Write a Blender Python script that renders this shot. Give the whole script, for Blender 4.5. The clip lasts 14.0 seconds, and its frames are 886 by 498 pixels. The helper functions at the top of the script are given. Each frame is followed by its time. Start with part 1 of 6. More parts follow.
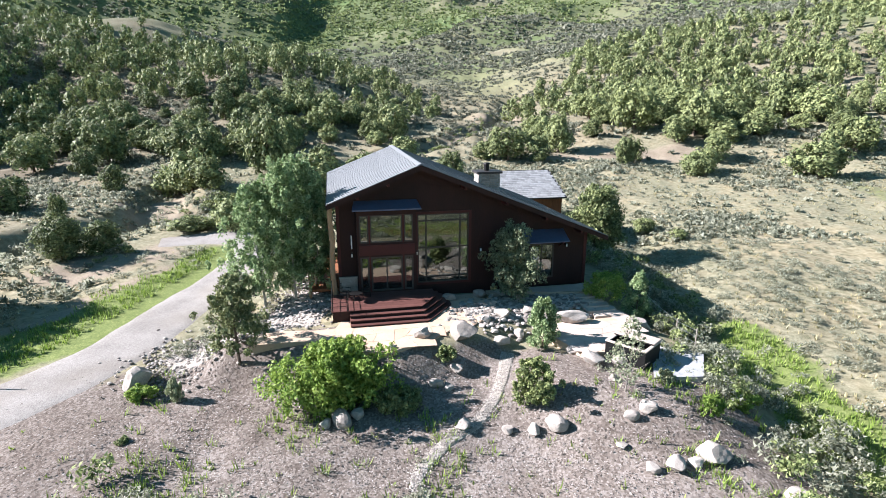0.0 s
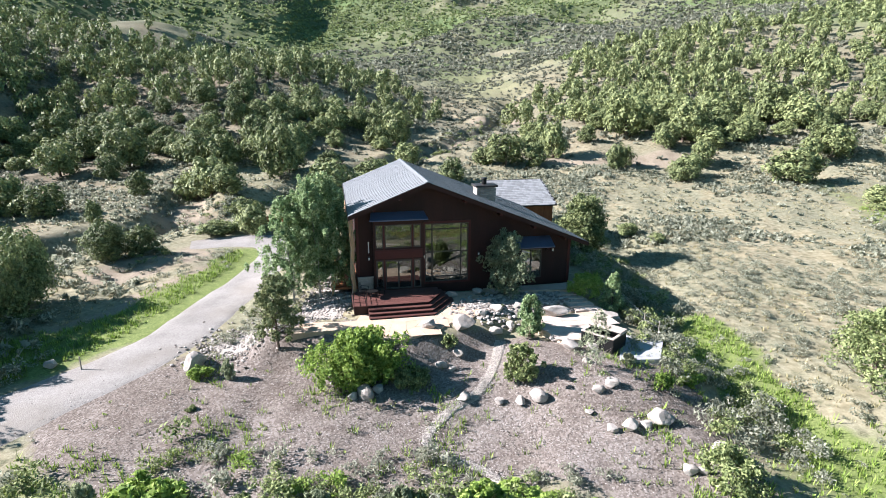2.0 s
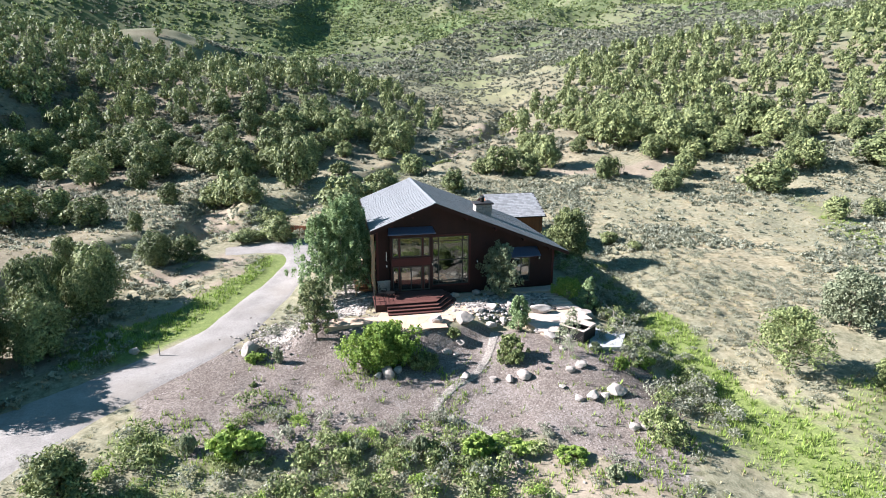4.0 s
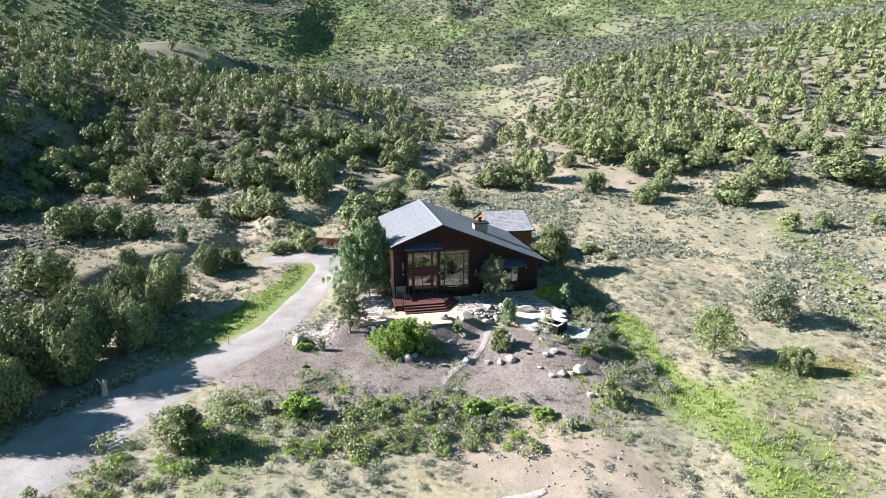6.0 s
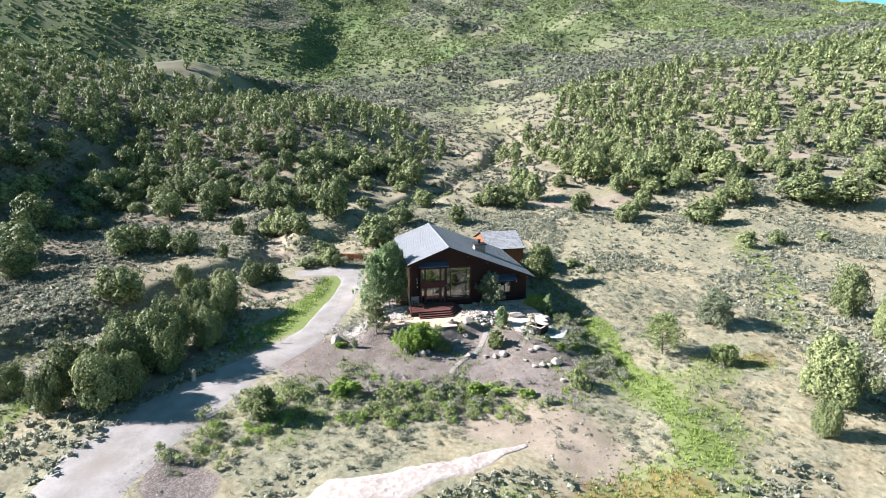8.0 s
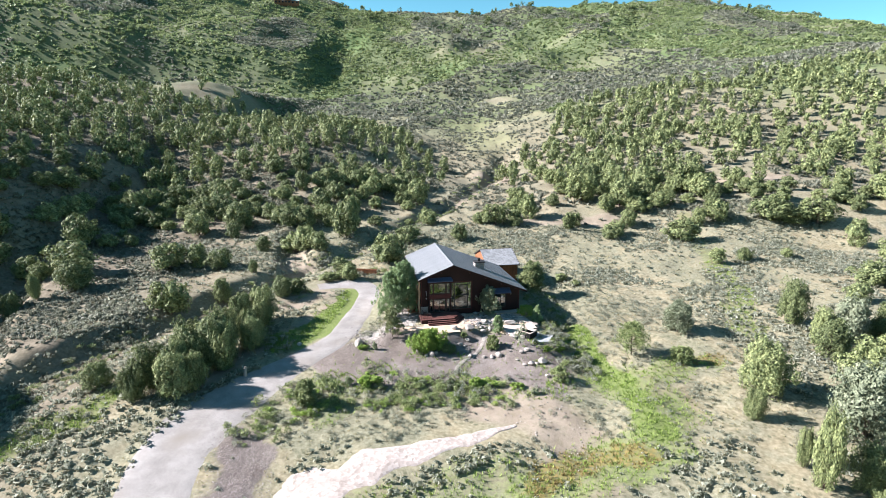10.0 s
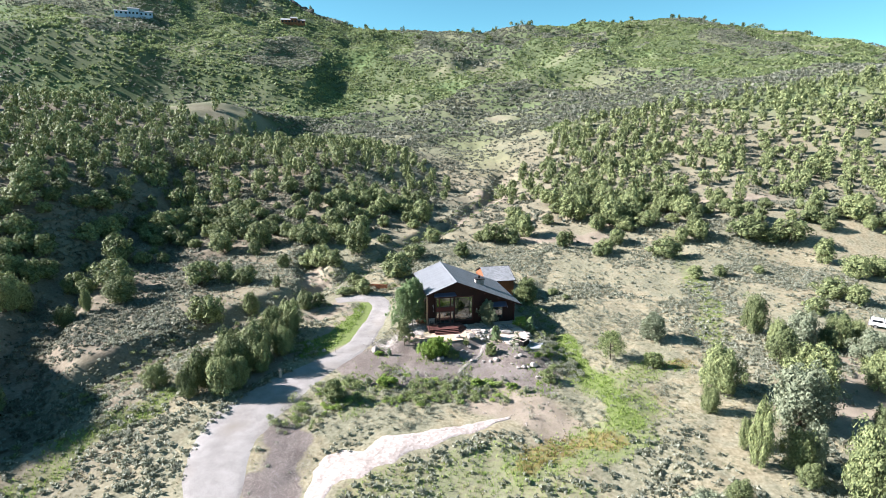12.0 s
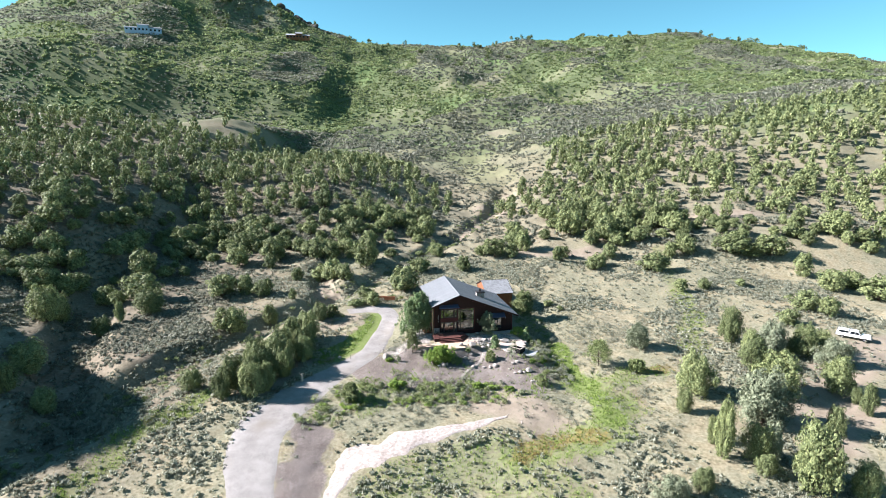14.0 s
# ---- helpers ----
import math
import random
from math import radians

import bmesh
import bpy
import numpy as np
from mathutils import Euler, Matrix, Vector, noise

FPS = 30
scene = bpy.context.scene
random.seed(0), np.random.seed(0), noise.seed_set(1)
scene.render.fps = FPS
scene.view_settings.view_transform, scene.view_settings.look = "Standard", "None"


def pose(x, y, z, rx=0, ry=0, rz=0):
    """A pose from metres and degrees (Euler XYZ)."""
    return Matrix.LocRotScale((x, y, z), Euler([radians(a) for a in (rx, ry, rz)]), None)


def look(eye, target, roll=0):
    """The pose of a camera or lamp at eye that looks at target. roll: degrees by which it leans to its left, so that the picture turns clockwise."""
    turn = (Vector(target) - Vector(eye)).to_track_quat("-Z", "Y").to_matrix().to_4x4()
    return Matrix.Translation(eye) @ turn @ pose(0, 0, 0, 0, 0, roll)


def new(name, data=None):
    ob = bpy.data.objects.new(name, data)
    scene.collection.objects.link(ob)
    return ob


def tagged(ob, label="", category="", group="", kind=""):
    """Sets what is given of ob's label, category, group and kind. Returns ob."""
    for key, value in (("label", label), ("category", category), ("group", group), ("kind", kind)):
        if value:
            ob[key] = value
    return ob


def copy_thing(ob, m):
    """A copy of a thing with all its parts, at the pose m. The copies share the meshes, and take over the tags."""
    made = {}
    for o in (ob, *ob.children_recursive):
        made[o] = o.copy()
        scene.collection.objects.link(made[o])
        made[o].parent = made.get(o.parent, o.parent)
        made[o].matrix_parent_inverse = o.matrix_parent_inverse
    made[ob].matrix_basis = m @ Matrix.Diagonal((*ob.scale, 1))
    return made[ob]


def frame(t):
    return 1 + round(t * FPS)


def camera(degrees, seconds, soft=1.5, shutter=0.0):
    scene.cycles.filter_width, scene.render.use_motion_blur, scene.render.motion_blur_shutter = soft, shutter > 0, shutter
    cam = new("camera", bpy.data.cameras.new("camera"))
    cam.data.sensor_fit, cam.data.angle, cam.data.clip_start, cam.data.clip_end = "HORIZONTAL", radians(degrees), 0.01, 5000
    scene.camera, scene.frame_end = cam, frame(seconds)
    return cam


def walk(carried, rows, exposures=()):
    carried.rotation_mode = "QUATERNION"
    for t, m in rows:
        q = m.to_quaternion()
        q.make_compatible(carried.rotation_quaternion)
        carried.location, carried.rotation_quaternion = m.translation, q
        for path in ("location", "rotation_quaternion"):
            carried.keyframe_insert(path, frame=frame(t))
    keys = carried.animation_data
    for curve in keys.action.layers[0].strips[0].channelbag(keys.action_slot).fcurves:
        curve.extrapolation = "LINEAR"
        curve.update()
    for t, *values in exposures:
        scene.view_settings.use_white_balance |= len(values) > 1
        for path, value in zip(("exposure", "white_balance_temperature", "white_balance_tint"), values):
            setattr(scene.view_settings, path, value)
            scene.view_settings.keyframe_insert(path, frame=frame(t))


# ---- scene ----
cam = camera(78.7, 14.0, soft=0.5)
METRES, EYE, TILT, LEAN, TURN = 75.0, 14.0, -15.0, 0.0, 0.0
ROWS = [
    (0.0, 0.0, 0.0, 0.0, -0.0, 0.0, 0.0),
    (0.5, -0.0, -0.0156, 0.0008, -0.03, -0.05, -0.03),
    (1.0, -0.0, -0.0337, 0.0022, 0.07, -0.07, -0.08),
    (1.5, -0.0014, -0.0535, 0.0042, 0.05, -0.18, -0.08),
    (2.0, -0.0033, -0.0752, 0.0064, -0.0, -0.26, -0.07),
    (2.5, -0.0049, -0.0986, 0.0087, -0.04, -0.29, -0.06),
    (3.0, -0.0065, -0.1243, 0.0115, -0.05, -0.34, -0.07),
    (5.5, -0.0142, -0.292, 0.0287, -0.02, -0.26, -0.1),
    (6.0, -0.0166, -0.336, 0.0332, -0.02, -0.16, -0.08),
    (6.5, -0.0194, -0.3828, 0.0384, -0.02, -0.06, -0.09),
    (7.0, -0.0231, -0.4298, 0.0442, -0.06, 0.05, -0.08),
    (7.5, -0.0268, -0.4756, 0.0497, -0.11, 0.21, -0.07),
    (8.0, -0.0296, -0.5203, 0.0544, -0.12, 0.45, -0.07),
    (10.5, -0.0419, -0.7355, 0.0738, -0.03, 1.71, -0.1),
    (11.0, -0.0445, -0.7781, 0.0778, -0.02, 1.99, -0.1),
    (11.5, -0.0463, -0.8197, 0.0807, 0.04, 2.33, -0.11),
    (12.0, -0.0484, -0.8605, 0.0836, 0.07, 2.65, -0.12),
    (12.5, -0.0504, -0.899, 0.0867, 0.1, 2.93, -0.14),
    (13.0, -0.0527, -0.9337, 0.0901, 0.13, 3.18, -0.14),
    (13.5, -0.0549, -0.9651, 0.0934, 0.15, 3.39, -0.14),
    (14.0, -0.0566, -0.9935, 0.0962, 0.17, 3.6, -0.14),
]
walk(cam, [(t, pose(0, 0, EYE, TILT, LEAN, TURN) @ pose(METRES * x, METRES * y, METRES * z, 90 + pitch, roll, yaw)) for t, x, y, z, yaw, pitch, roll in ROWS],
     exposures=[(0.0, 1.74, 6050, 13), (14.0, 1.74, 6050, 13)])

# ---- light ----
SUN_AZIMUTH, SUN_HEIGHT = radians(-87), radians(31)
sky_world = bpy.data.worlds.new("sky")
scene.world = sky_world
sky_world.use_nodes = True
sky_node = sky_world.node_tree.nodes.new("ShaderNodeTexSky")
sky_node.sky_type, sky_node.sun_disc = "NISHITA", False
sky_node.sun_elevation, sky_node.sun_rotation = SUN_HEIGHT, SUN_AZIMUTH
sky_node.altitude, sky_node.dust_density, sky_node.ozone_density = 2000, 0.0, 0.7
background = sky_world.node_tree.nodes["Background"]
background.inputs["Strength"].default_value = 0.05
clear_air = sky_world.node_tree.nodes.new("ShaderNodeMix")
clear_air.data_type, clear_air.blend_type = "RGBA", "MULTIPLY"
clear_air.inputs[0].default_value, clear_air.inputs[7].default_value = 1.0, (0.68, 1.18, 1.05, 1)
sky_world.node_tree.links.new(sky_node.outputs["Color"], clear_air.inputs[6])
sky_world.node_tree.links.new(clear_air.outputs[2], background.inputs["Color"])
sun = new("sun", bpy.data.lights.new("sun", "SUN"))
sun.data.energy, sun.data.angle, sun.data.color = 5.7, radians(0.5), (1.0, 0.93, 0.895)
toward = Vector((math.sin(SUN_AZIMUTH) * math.cos(SUN_HEIGHT), math.cos(SUN_AZIMUTH) * math.cos(SUN_HEIGHT), math.sin(SUN_HEIGHT)))
sun.matrix_basis = look(toward * 100, (0, 0, 0))


# ---- materials ----
class Nodes:
    """Short hand for one node material."""

    def __init__(self, name, rough=0.8, metal=0.0, spec=0.3):
        self.m = bpy.data.materials.new(name)
        self.m.use_nodes = True
        self.t = self.m.node_tree
        self.b = self.t.nodes["Principled BSDF"]
        self.b.inputs["Roughness"].default_value = rough
        self.b.inputs["Metallic"].default_value = metal
        self.b.inputs["Specular IOR Level"].default_value = spec
        self.co = self.t.nodes.new("ShaderNodeTexCoord").outputs["Object"]

    def link(self, a, b):
        self.t.links.new(a, b)
        return b

    def noise(self, size, detail=4, stretch=(1, 1, 1)):
        mp = self.t.nodes.new("ShaderNodeMapping")
        mp.inputs["Scale"].default_value = stretch
        self.link(self.co, mp.inputs["Vector"])
        n = self.t.nodes.new("ShaderNodeTexNoise")
        n.inputs["Scale"].default_value, n.inputs["Detail"].default_value = 1 / size, detail
        self.link(mp.outputs["Vector"], n.inputs["Vector"])
        return n.outputs["Fac"]

    def cells(self, size, out="Color"):
        n = self.t.nodes.new("ShaderNodeTexVoronoi")
        n.inputs["Scale"].default_value = 1 / size
        self.link(self.co, n.inputs["Vector"])
        return n.outputs[out]

    def ramp(self, fac, *stops):
        r = self.t.nodes.new("ShaderNodeValToRGB")
        while len(r.color_ramp.elements) < len(stops):
            r.color_ramp.elements.new(0.5)
        for e, (p, c) in zip(r.color_ramp.elements, stops):
            e.position, e.color = p, (*c, 1) if len(c) == 3 else c
        self.link(fac, r.inputs["Fac"])
        return r.outputs["Color"]

    def sharpen(self, fac, lo, hi):
        r = self.t.nodes.new("ShaderNodeMapRange")
        r.inputs["From Min"].default_value, r.inputs["From Max"].default_value = lo, hi
        self.link(fac, r.inputs["Value"])
        return r.outputs["Result"]

    def mix(self, fac, a, b, kind="MIX"):
        n = self.t.nodes.new("ShaderNodeMix")
        n.data_type, n.blend_type = "RGBA", kind
        for s, v in ((n.inputs["Factor"], fac), (n.inputs["A"], a), (n.inputs["B"], b)):
            s = {"Factor": n.inputs[0], "A": n.inputs[6], "B": n.inputs[7]}[s.name]
            if hasattr(v, "is_output"):
                self.link(v, s)
            else:
                s.default_value = (*v, 1) if isinstance(v, tuple) else v
        return n.outputs[2]

    def math(self, op, a, b):
        n = self.t.nodes.new("ShaderNodeMath")
        n.operation = op
        for s, v in zip(n.inputs, (a, b)):
            if hasattr(v, "is_output"):
                self.link(v, s)
            else:
                s.default_value = v
        return n.outputs[0]

    def one(self):
        return self.t.nodes.new("ShaderNodeObjectInfo").outputs["Random"]

    def island(self):
        return self.t.nodes.new("ShaderNodeNewGeometry").outputs["Random Per Island"]

    def done(self, colour, bump=None, strength=0.4, depth=0.02):
        self.link(colour, self.b.inputs["Base Color"])
        if bump is not None:
            n = self.t.nodes.new("ShaderNodeBump")
            n.inputs["Strength"].default_value, n.inputs["Distance"].default_value = strength, depth
            self.link(bump, n.inputs["Height"])
            self.link(n.outputs["Normal"], self.b.inputs["Normal"])
        return self.m


def grained(name, dark, light, size=0.3, fine=0.03, rough=0.8, metal=0.0, stretch=(1, 1, 1), depth=0.01, spec=0.3, vary=0.25):
    """A surface of two tones with large stains, fine grain and a change from piece to piece."""
    n = Nodes(name, rough, metal, spec)
    big, small = n.noise(size, 5, stretch), n.noise(fine, 3, stretch)
    c = n.ramp(n.mix(0.45, big, small), (0.3, dark), (0.7, light))
    v = n.ramp(n.one(), (0, (1 - vary,) * 3), (1, (1, 1, 1)))
    return n.done(n.mix(1.0, c, v, "MULTIPLY"), small, 0.5, depth)


def foliage(name, dark, mid, light, glow=0.25, single=0.5):
    """Leaves: tone by tree and by leaf, a little light passing through."""
    n = Nodes(name, 0.65, 0, 0.25)
    tone = n.math("ADD", n.math("MULTIPLY", n.island(), 1 - single), n.math("MULTIPLY", n.one(), single))
    c = n.ramp(tone, (0.08, dark), (0.5, mid), (0.95, light))
    n.done(c)
    tr = n.t.nodes.new("ShaderNodeBsdfTranslucent")
    n.link(c, tr.inputs["Color"])
    mx = n.t.nodes.new("ShaderNodeMixShader")
    mx.inputs[0].default_value = glow
    n.link(n.b.outputs[0], mx.inputs[1])
    n.link(tr.outputs[0], mx.inputs[2])
    n.link(mx.outputs[0], n.t.nodes["Material Output"].inputs["Surface"])
    return n.m


def ground_material():
    n = Nodes("ground_cover", 0.95, 0, 0.1)
    at = n.t.nodes.new("ShaderNodeAttribute")
    at.attribute_name = "cover"
    sp = n.t.nodes.new("ShaderNodeSeparateColor")
    n.link(at.outputs["Color"], sp.inputs["Color"])
    green, bare, chips, rust = sp.outputs[0], sp.outputs[1], sp.outputs[2], at.outputs["Alpha"]
    big, mid, fine, tiny = n.noise(14, 6), n.noise(2.2, 6), n.noise(0.45, 5), n.noise(0.1, 3)
    straw = n.ramp(n.mix(0.5, mid, fine), (0.32, (0.15, 0.13, 0.08)), (0.5, (0.28, 0.24, 0.155)), (0.68, (0.41, 0.355, 0.25)))
    sage = n.ramp(n.mix(0.5, fine, tiny), (0.35, (0.12, 0.118, 0.075)), (0.65, (0.27, 0.255, 0.175)))
    soil = n.ramp(n.mix(0.5, mid, tiny), (0.3, (0.17, 0.138, 0.102)), (0.7, (0.32, 0.268, 0.205)))
    c = n.mix(n.sharpen(n.mix(0.5, big, mid), 0.38, 0.56), straw, sage)
    tuft = n.math("MULTIPLY", n.sharpen(n.cells(0.75, "Distance"), 0.42, 0.2), n.sharpen(n.noise(3.5, 4), 0.42, 0.56))
    c = n.mix(n.math("MULTIPLY", tuft, 0.92), c, n.ramp(tiny, (0.3, (0.07, 0.07, 0.042)), (0.7, (0.17, 0.165, 0.10))))
    c = n.mix(n.math("MULTIPLY", bare, n.sharpen(fine, 0.1, 0.5)), c, soil)
    lush = n.ramp(n.mix(0.6, fine, tiny), (0.3, (0.078, 0.105, 0.034)), (0.55, (0.155, 0.188, 0.062)), (0.75, (0.26, 0.28, 0.115)))
    c = n.mix(n.sharpen(n.math("ADD", green, n.math("MULTIPLY", n.math("SUBTRACT", fine, 0.5), 0.8)), 0.25, 0.7), c, lush)
    reed = n.ramp(fine, (0.3, (0.10, 0.085, 0.03)), (0.7, (0.23, 0.165, 0.06)))
    c = n.mix(n.sharpen(n.math("ADD", rust, n.math("MULTIPLY", n.math("SUBTRACT", fine, 0.5), 0.8)), 0.3, 0.7), c, reed)
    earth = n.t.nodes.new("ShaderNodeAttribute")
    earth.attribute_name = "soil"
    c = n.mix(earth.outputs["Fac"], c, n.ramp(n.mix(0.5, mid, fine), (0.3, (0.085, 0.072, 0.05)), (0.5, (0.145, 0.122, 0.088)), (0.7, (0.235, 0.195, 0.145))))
    low = n.t.nodes.new("ShaderNodeAttribute")
    low.attribute_name = "scrub"
    heath = n.ramp(n.mix(0.5, n.noise(7, 5), n.noise(1.3, 4)), (0.32, (0.05, 0.066, 0.03)), (0.5, (0.085, 0.104, 0.05)), (0.68, (0.118, 0.136, 0.07)))
    heath = n.mix(n.sharpen(n.noise(70, 5), 0.52, 0.66), heath, (0.10, 0.14, 0.055))
    c = n.mix(low.outputs["Fac"], c, heath)
    bits = n.cells(0.09)
    stone = n.mix(1.0, n.ramp(n.mix(0.5, mid, bits), (0.2, (0.085, 0.07, 0.06)), (0.5, (0.18, 0.155, 0.138)), (0.8, (0.32, 0.29, 0.268))),
                  n.ramp(big, (0.3, (0.8, 0.76, 0.72)), (0.7, (1, 1, 1))), "MULTIPLY")
    c = n.mix(n.sharpen(n.math("ADD", chips, n.math("MULTIPLY", n.math("SUBTRACT", fine, 0.5), 0.7)), 0.3, 0.65), c, stone)
    return n.done(c, n.mix(0.5, fine, tiny), 0.7, 0.08)


def speckled(name, dark, mid, light, cell=0.05, stain=3.0, depth=0.03):
    n = Nodes(name, 0.95, 0, 0.15)
    c = n.ramp(n.mix(0.5, n.cells(cell), n.noise(stain, 5)), (0.2, dark), (0.5, mid), (0.8, light))
    return n.done(c, n.cells(cell, "Distance"), 0.6, depth)


def gravel_road():
    n = Nodes("road_gravel", 0.95, 0, 0.15)
    c = n.ramp(n.mix(0.35, n.noise(1.6, 6), n.cells(0.06)), (0.25, (0.175, 0.16, 0.147)), (0.5, (0.245, 0.228, 0.21)), (0.75, (0.31, 0.292, 0.272)))
    c = n.mix(n.sharpen(n.noise(5, 5), 0.5, 0.75), c, (0.20, 0.177, 0.15))
    return n.done(c, n.cells(0.05, "Distance"), 0.5, 0.02)


def glass():
    """Window glass: clear, with the mirror image of a coated double pane."""
    m = bpy.data.materials.new("window_glass")
    m.use_nodes = True
    t = m.node_tree
    t.nodes.remove(t.nodes["Principled BSDF"])
    clear, gloss, mx = (t.nodes.new("ShaderNodeBsdf" + k) for k in ("Transparent", "Glossy")), None, t.nodes.new("ShaderNodeMixShader")
    clear, gloss = clear
    clear.inputs["Color"].default_value = (0.4, 0.45, 0.42, 1)
    gloss.inputs["Color"].default_value, gloss.inputs["Roughness"].default_value = (0.9, 0.95, 0.92, 1), 0.02
    mx.inputs[0].default_value = 0.14
    t.links.new(clear.outputs[0], mx.inputs[1])
    t.links.new(gloss.outputs[0], mx.inputs[2])
    t.links.new(mx.outputs[0], t.nodes["Material Output"].inputs["Surface"])
    return m


def plain(name, colour, rough=0.5, metal=0.0, size=0.2):
    return grained(name, tuple(v * 0.82 for v in colour), colour, size, size / 8, rough, metal, depth=0.002, vary=0.08)


GROUND = ground_material()
ROAD = gravel_road()
SAND = speckled("pale_sand", (0.24, 0.20, 0.17), (0.35, 0.30, 0.265), (0.46, 0.41, 0.37), 0.3, 2.0, 0.03)
COBBLE = speckled("river_gravel", (0.18, 0.16, 0.135), (0.33, 0.30, 0.26), (0.47, 0.43, 0.38), 0.1, 1.5, 0.04)
STONE = grained("granite", (0.24, 0.21, 0.185), (0.50, 0.455, 0.41), 0.35, 0.04, 0.9, depth=0.02, vary=0.35)
CRAG = grained("dark_summit_rock", (0.05, 0.047, 0.045), (0.12, 0.11, 0.10), 2.5, 0.3, 0.95, depth=0.2, vary=0.3)
FLAG = grained("sandstone_flag", (0.42, 0.29, 0.20), (0.56, 0.42, 0.32), 1.2, 0.06, 0.85, depth=0.004, vary=0.08)
FLAG_PINK = grained("pink_flagstone", (0.38, 0.30, 0.25), (0.53, 0.45, 0.39), 0.9, 0.05, 0.85, depth=0.004, vary=0.14)
CONCRETE = grained("weathered_concrete", (0.27, 0.275, 0.285), (0.40, 0.405, 0.415), 0.8, 0.04, 0.9, depth=0.004, vary=0.05)
MORTAR = grained("joint_sand", (0.36, 0.28, 0.20), (0.48, 0.38, 0.29), 0.4, 0.03)
SIDING = grained("dark_red_siding", (0.018, 0.0062, 0.0058), (0.037, 0.0118, 0.0102), 0.8, 0.05, 0.7, stretch=(1, 1, 0.15), vary=0.3)
TRIM = grained("red_trim", (0.045, 0.010, 0.010), (0.075, 0.016, 0.015), 0.5, 0.04, 0.6, vary=0.15)
CEDAR = grained("cedar_board", (0.16, 0.062, 0.028), (0.30, 0.125, 0.055), 0.6, 0.04, 0.75, stretch=(1, 1, 0.12), vary=0.35)
LOG = grained("peeled_log", (0.26, 0.16, 0.09), (0.48, 0.32, 0.20), 0.5, 0.04, 0.75, stretch=(1, 1, 0.2))
DECKING = grained("deck_board", (0.085, 0.034, 0.028), (0.15, 0.066, 0.055), 0.6, 0.04, 0.6, stretch=(0.12, 1, 1), vary=0.3)
# deck stain darkened to near black: the shade on the risers is in the colour
SHADED_RISER = grained("deck_riser", (0.018, 0.006, 0.005), (0.035, 0.011, 0.009), 0.5, 0.04, 0.6, vary=0.2)
ROOF = grained("weathered_metal_roof", (0.155, 0.163, 0.17), (0.205, 0.214, 0.222), 1.6, 0.08, 0.6, 0.0, depth=0.003, vary=0.12)
SHINGLE = grained("grey_shingle", (0.22, 0.225, 0.23), (0.38, 0.385, 0.39), 0.5, 0.05, 0.8, vary=0.35)
FLASH = plain("dark_flashing", (0.05, 0.045, 0.045), 0.5, 0.3)
BLUE_METAL = plain("blue_grey_metal", (0.10, 0.12, 0.19), 0.5, 0.3)
PALE_BLUE = plain("pale_blue_paint", (0.36, 0.46, 0.60), 0.6)
FRAME = plain("dark_bronze_frame", (0.06, 0.055, 0.05), 0.5, 0.2)
IRON = plain("black_iron", (0.02, 0.02, 0.02), 0.5, 0.6)
GLASS = glass()
INSIDE = plain("interior_plaster", (0.42, 0.36, 0.28), 0.9)
INFLOOR = plain("interior_floor", (0.16, 0.09, 0.05), 0.5)
WHITE = plain("white_paint", (0.78, 0.78, 0.77), 0.3)
TYRE = plain("tyre_rubber", (0.02, 0.02, 0.02), 0.9)
CHROME = plain("steel", (0.5, 0.5, 0.5), 0.3, 0.9)
DARKGLASS = plain("tinted_glass", (0.015, 0.018, 0.02), 0.08)
REDLENS = plain("red_lens", (0.35, 0.02, 0.02), 0.2)
BARK = grained("juniper_bark", (0.09, 0.065, 0.05), (0.20, 0.155, 0.12), 0.3, 0.03, 0.95, stretch=(1, 1, 0.2))
PALEBARK = grained("aspen_bark", (0.30, 0.29, 0.25), (0.50, 0.48, 0.42), 0.3, 0.04, 0.9)
DEADWOOD = grained("weathered_wood", (0.22, 0.19, 0.16), (0.42, 0.38, 0.33), 0.3, 0.03, 0.95, stretch=(1, 1, 0.2))
JUNIPER = foliage("juniper_needles", (0.05, 0.066, 0.027), (0.15, 0.18, 0.074), (0.31, 0.345, 0.145), 0.15, 0.3)
BLUE_JUNIPER = foliage("silver_juniper_needles", (0.09, 0.108, 0.062), (0.185, 0.21, 0.13), (0.30, 0.325, 0.21), 0.2, 0.35)
ASPEN = foliage("aspen_leaves", (0.11, 0.165, 0.07), (0.225, 0.31, 0.145), (0.41, 0.49, 0.26), 0.38, 0.2)
PINYON = foliage("pinyon_needles", (0.06, 0.076, 0.034), (0.135, 0.158, 0.07), (0.25, 0.27, 0.125), 0.2, 0.2)
LIME = foliage("bright_shrub_leaves", (0.095, 0.155, 0.03), (0.215, 0.315, 0.06), (0.39, 0.47, 0.13), 0.35, 0.25)
OLIVE = foliage("olive_leaves", (0.12, 0.142, 0.085), (0.245, 0.28, 0.165), (0.42, 0.455, 0.29), 0.35, 0.3)
GREYSCRUB = foliage("grey_scrub_leaves", (0.115, 0.122, 0.088), (0.18, 0.186, 0.136), (0.26, 0.265, 0.20), 0.35, 0.0)
SAGE = foliage("sage_leaves", (0.145, 0.155, 0.105), (0.27, 0.28, 0.205), (0.43, 0.435, 0.34), 0.5, 0.0)
RABBIT = foliage("green_brush_leaves", (0.085, 0.112, 0.042), (0.185, 0.225, 0.085), (0.33, 0.37, 0.16), 0.25, 0.0)
OAK = foliage("scrub_oak_leaves", (0.12, 0.152, 0.065), (0.195, 0.24, 0.10), (0.28, 0.33, 0.145), 0.35, 0.0)
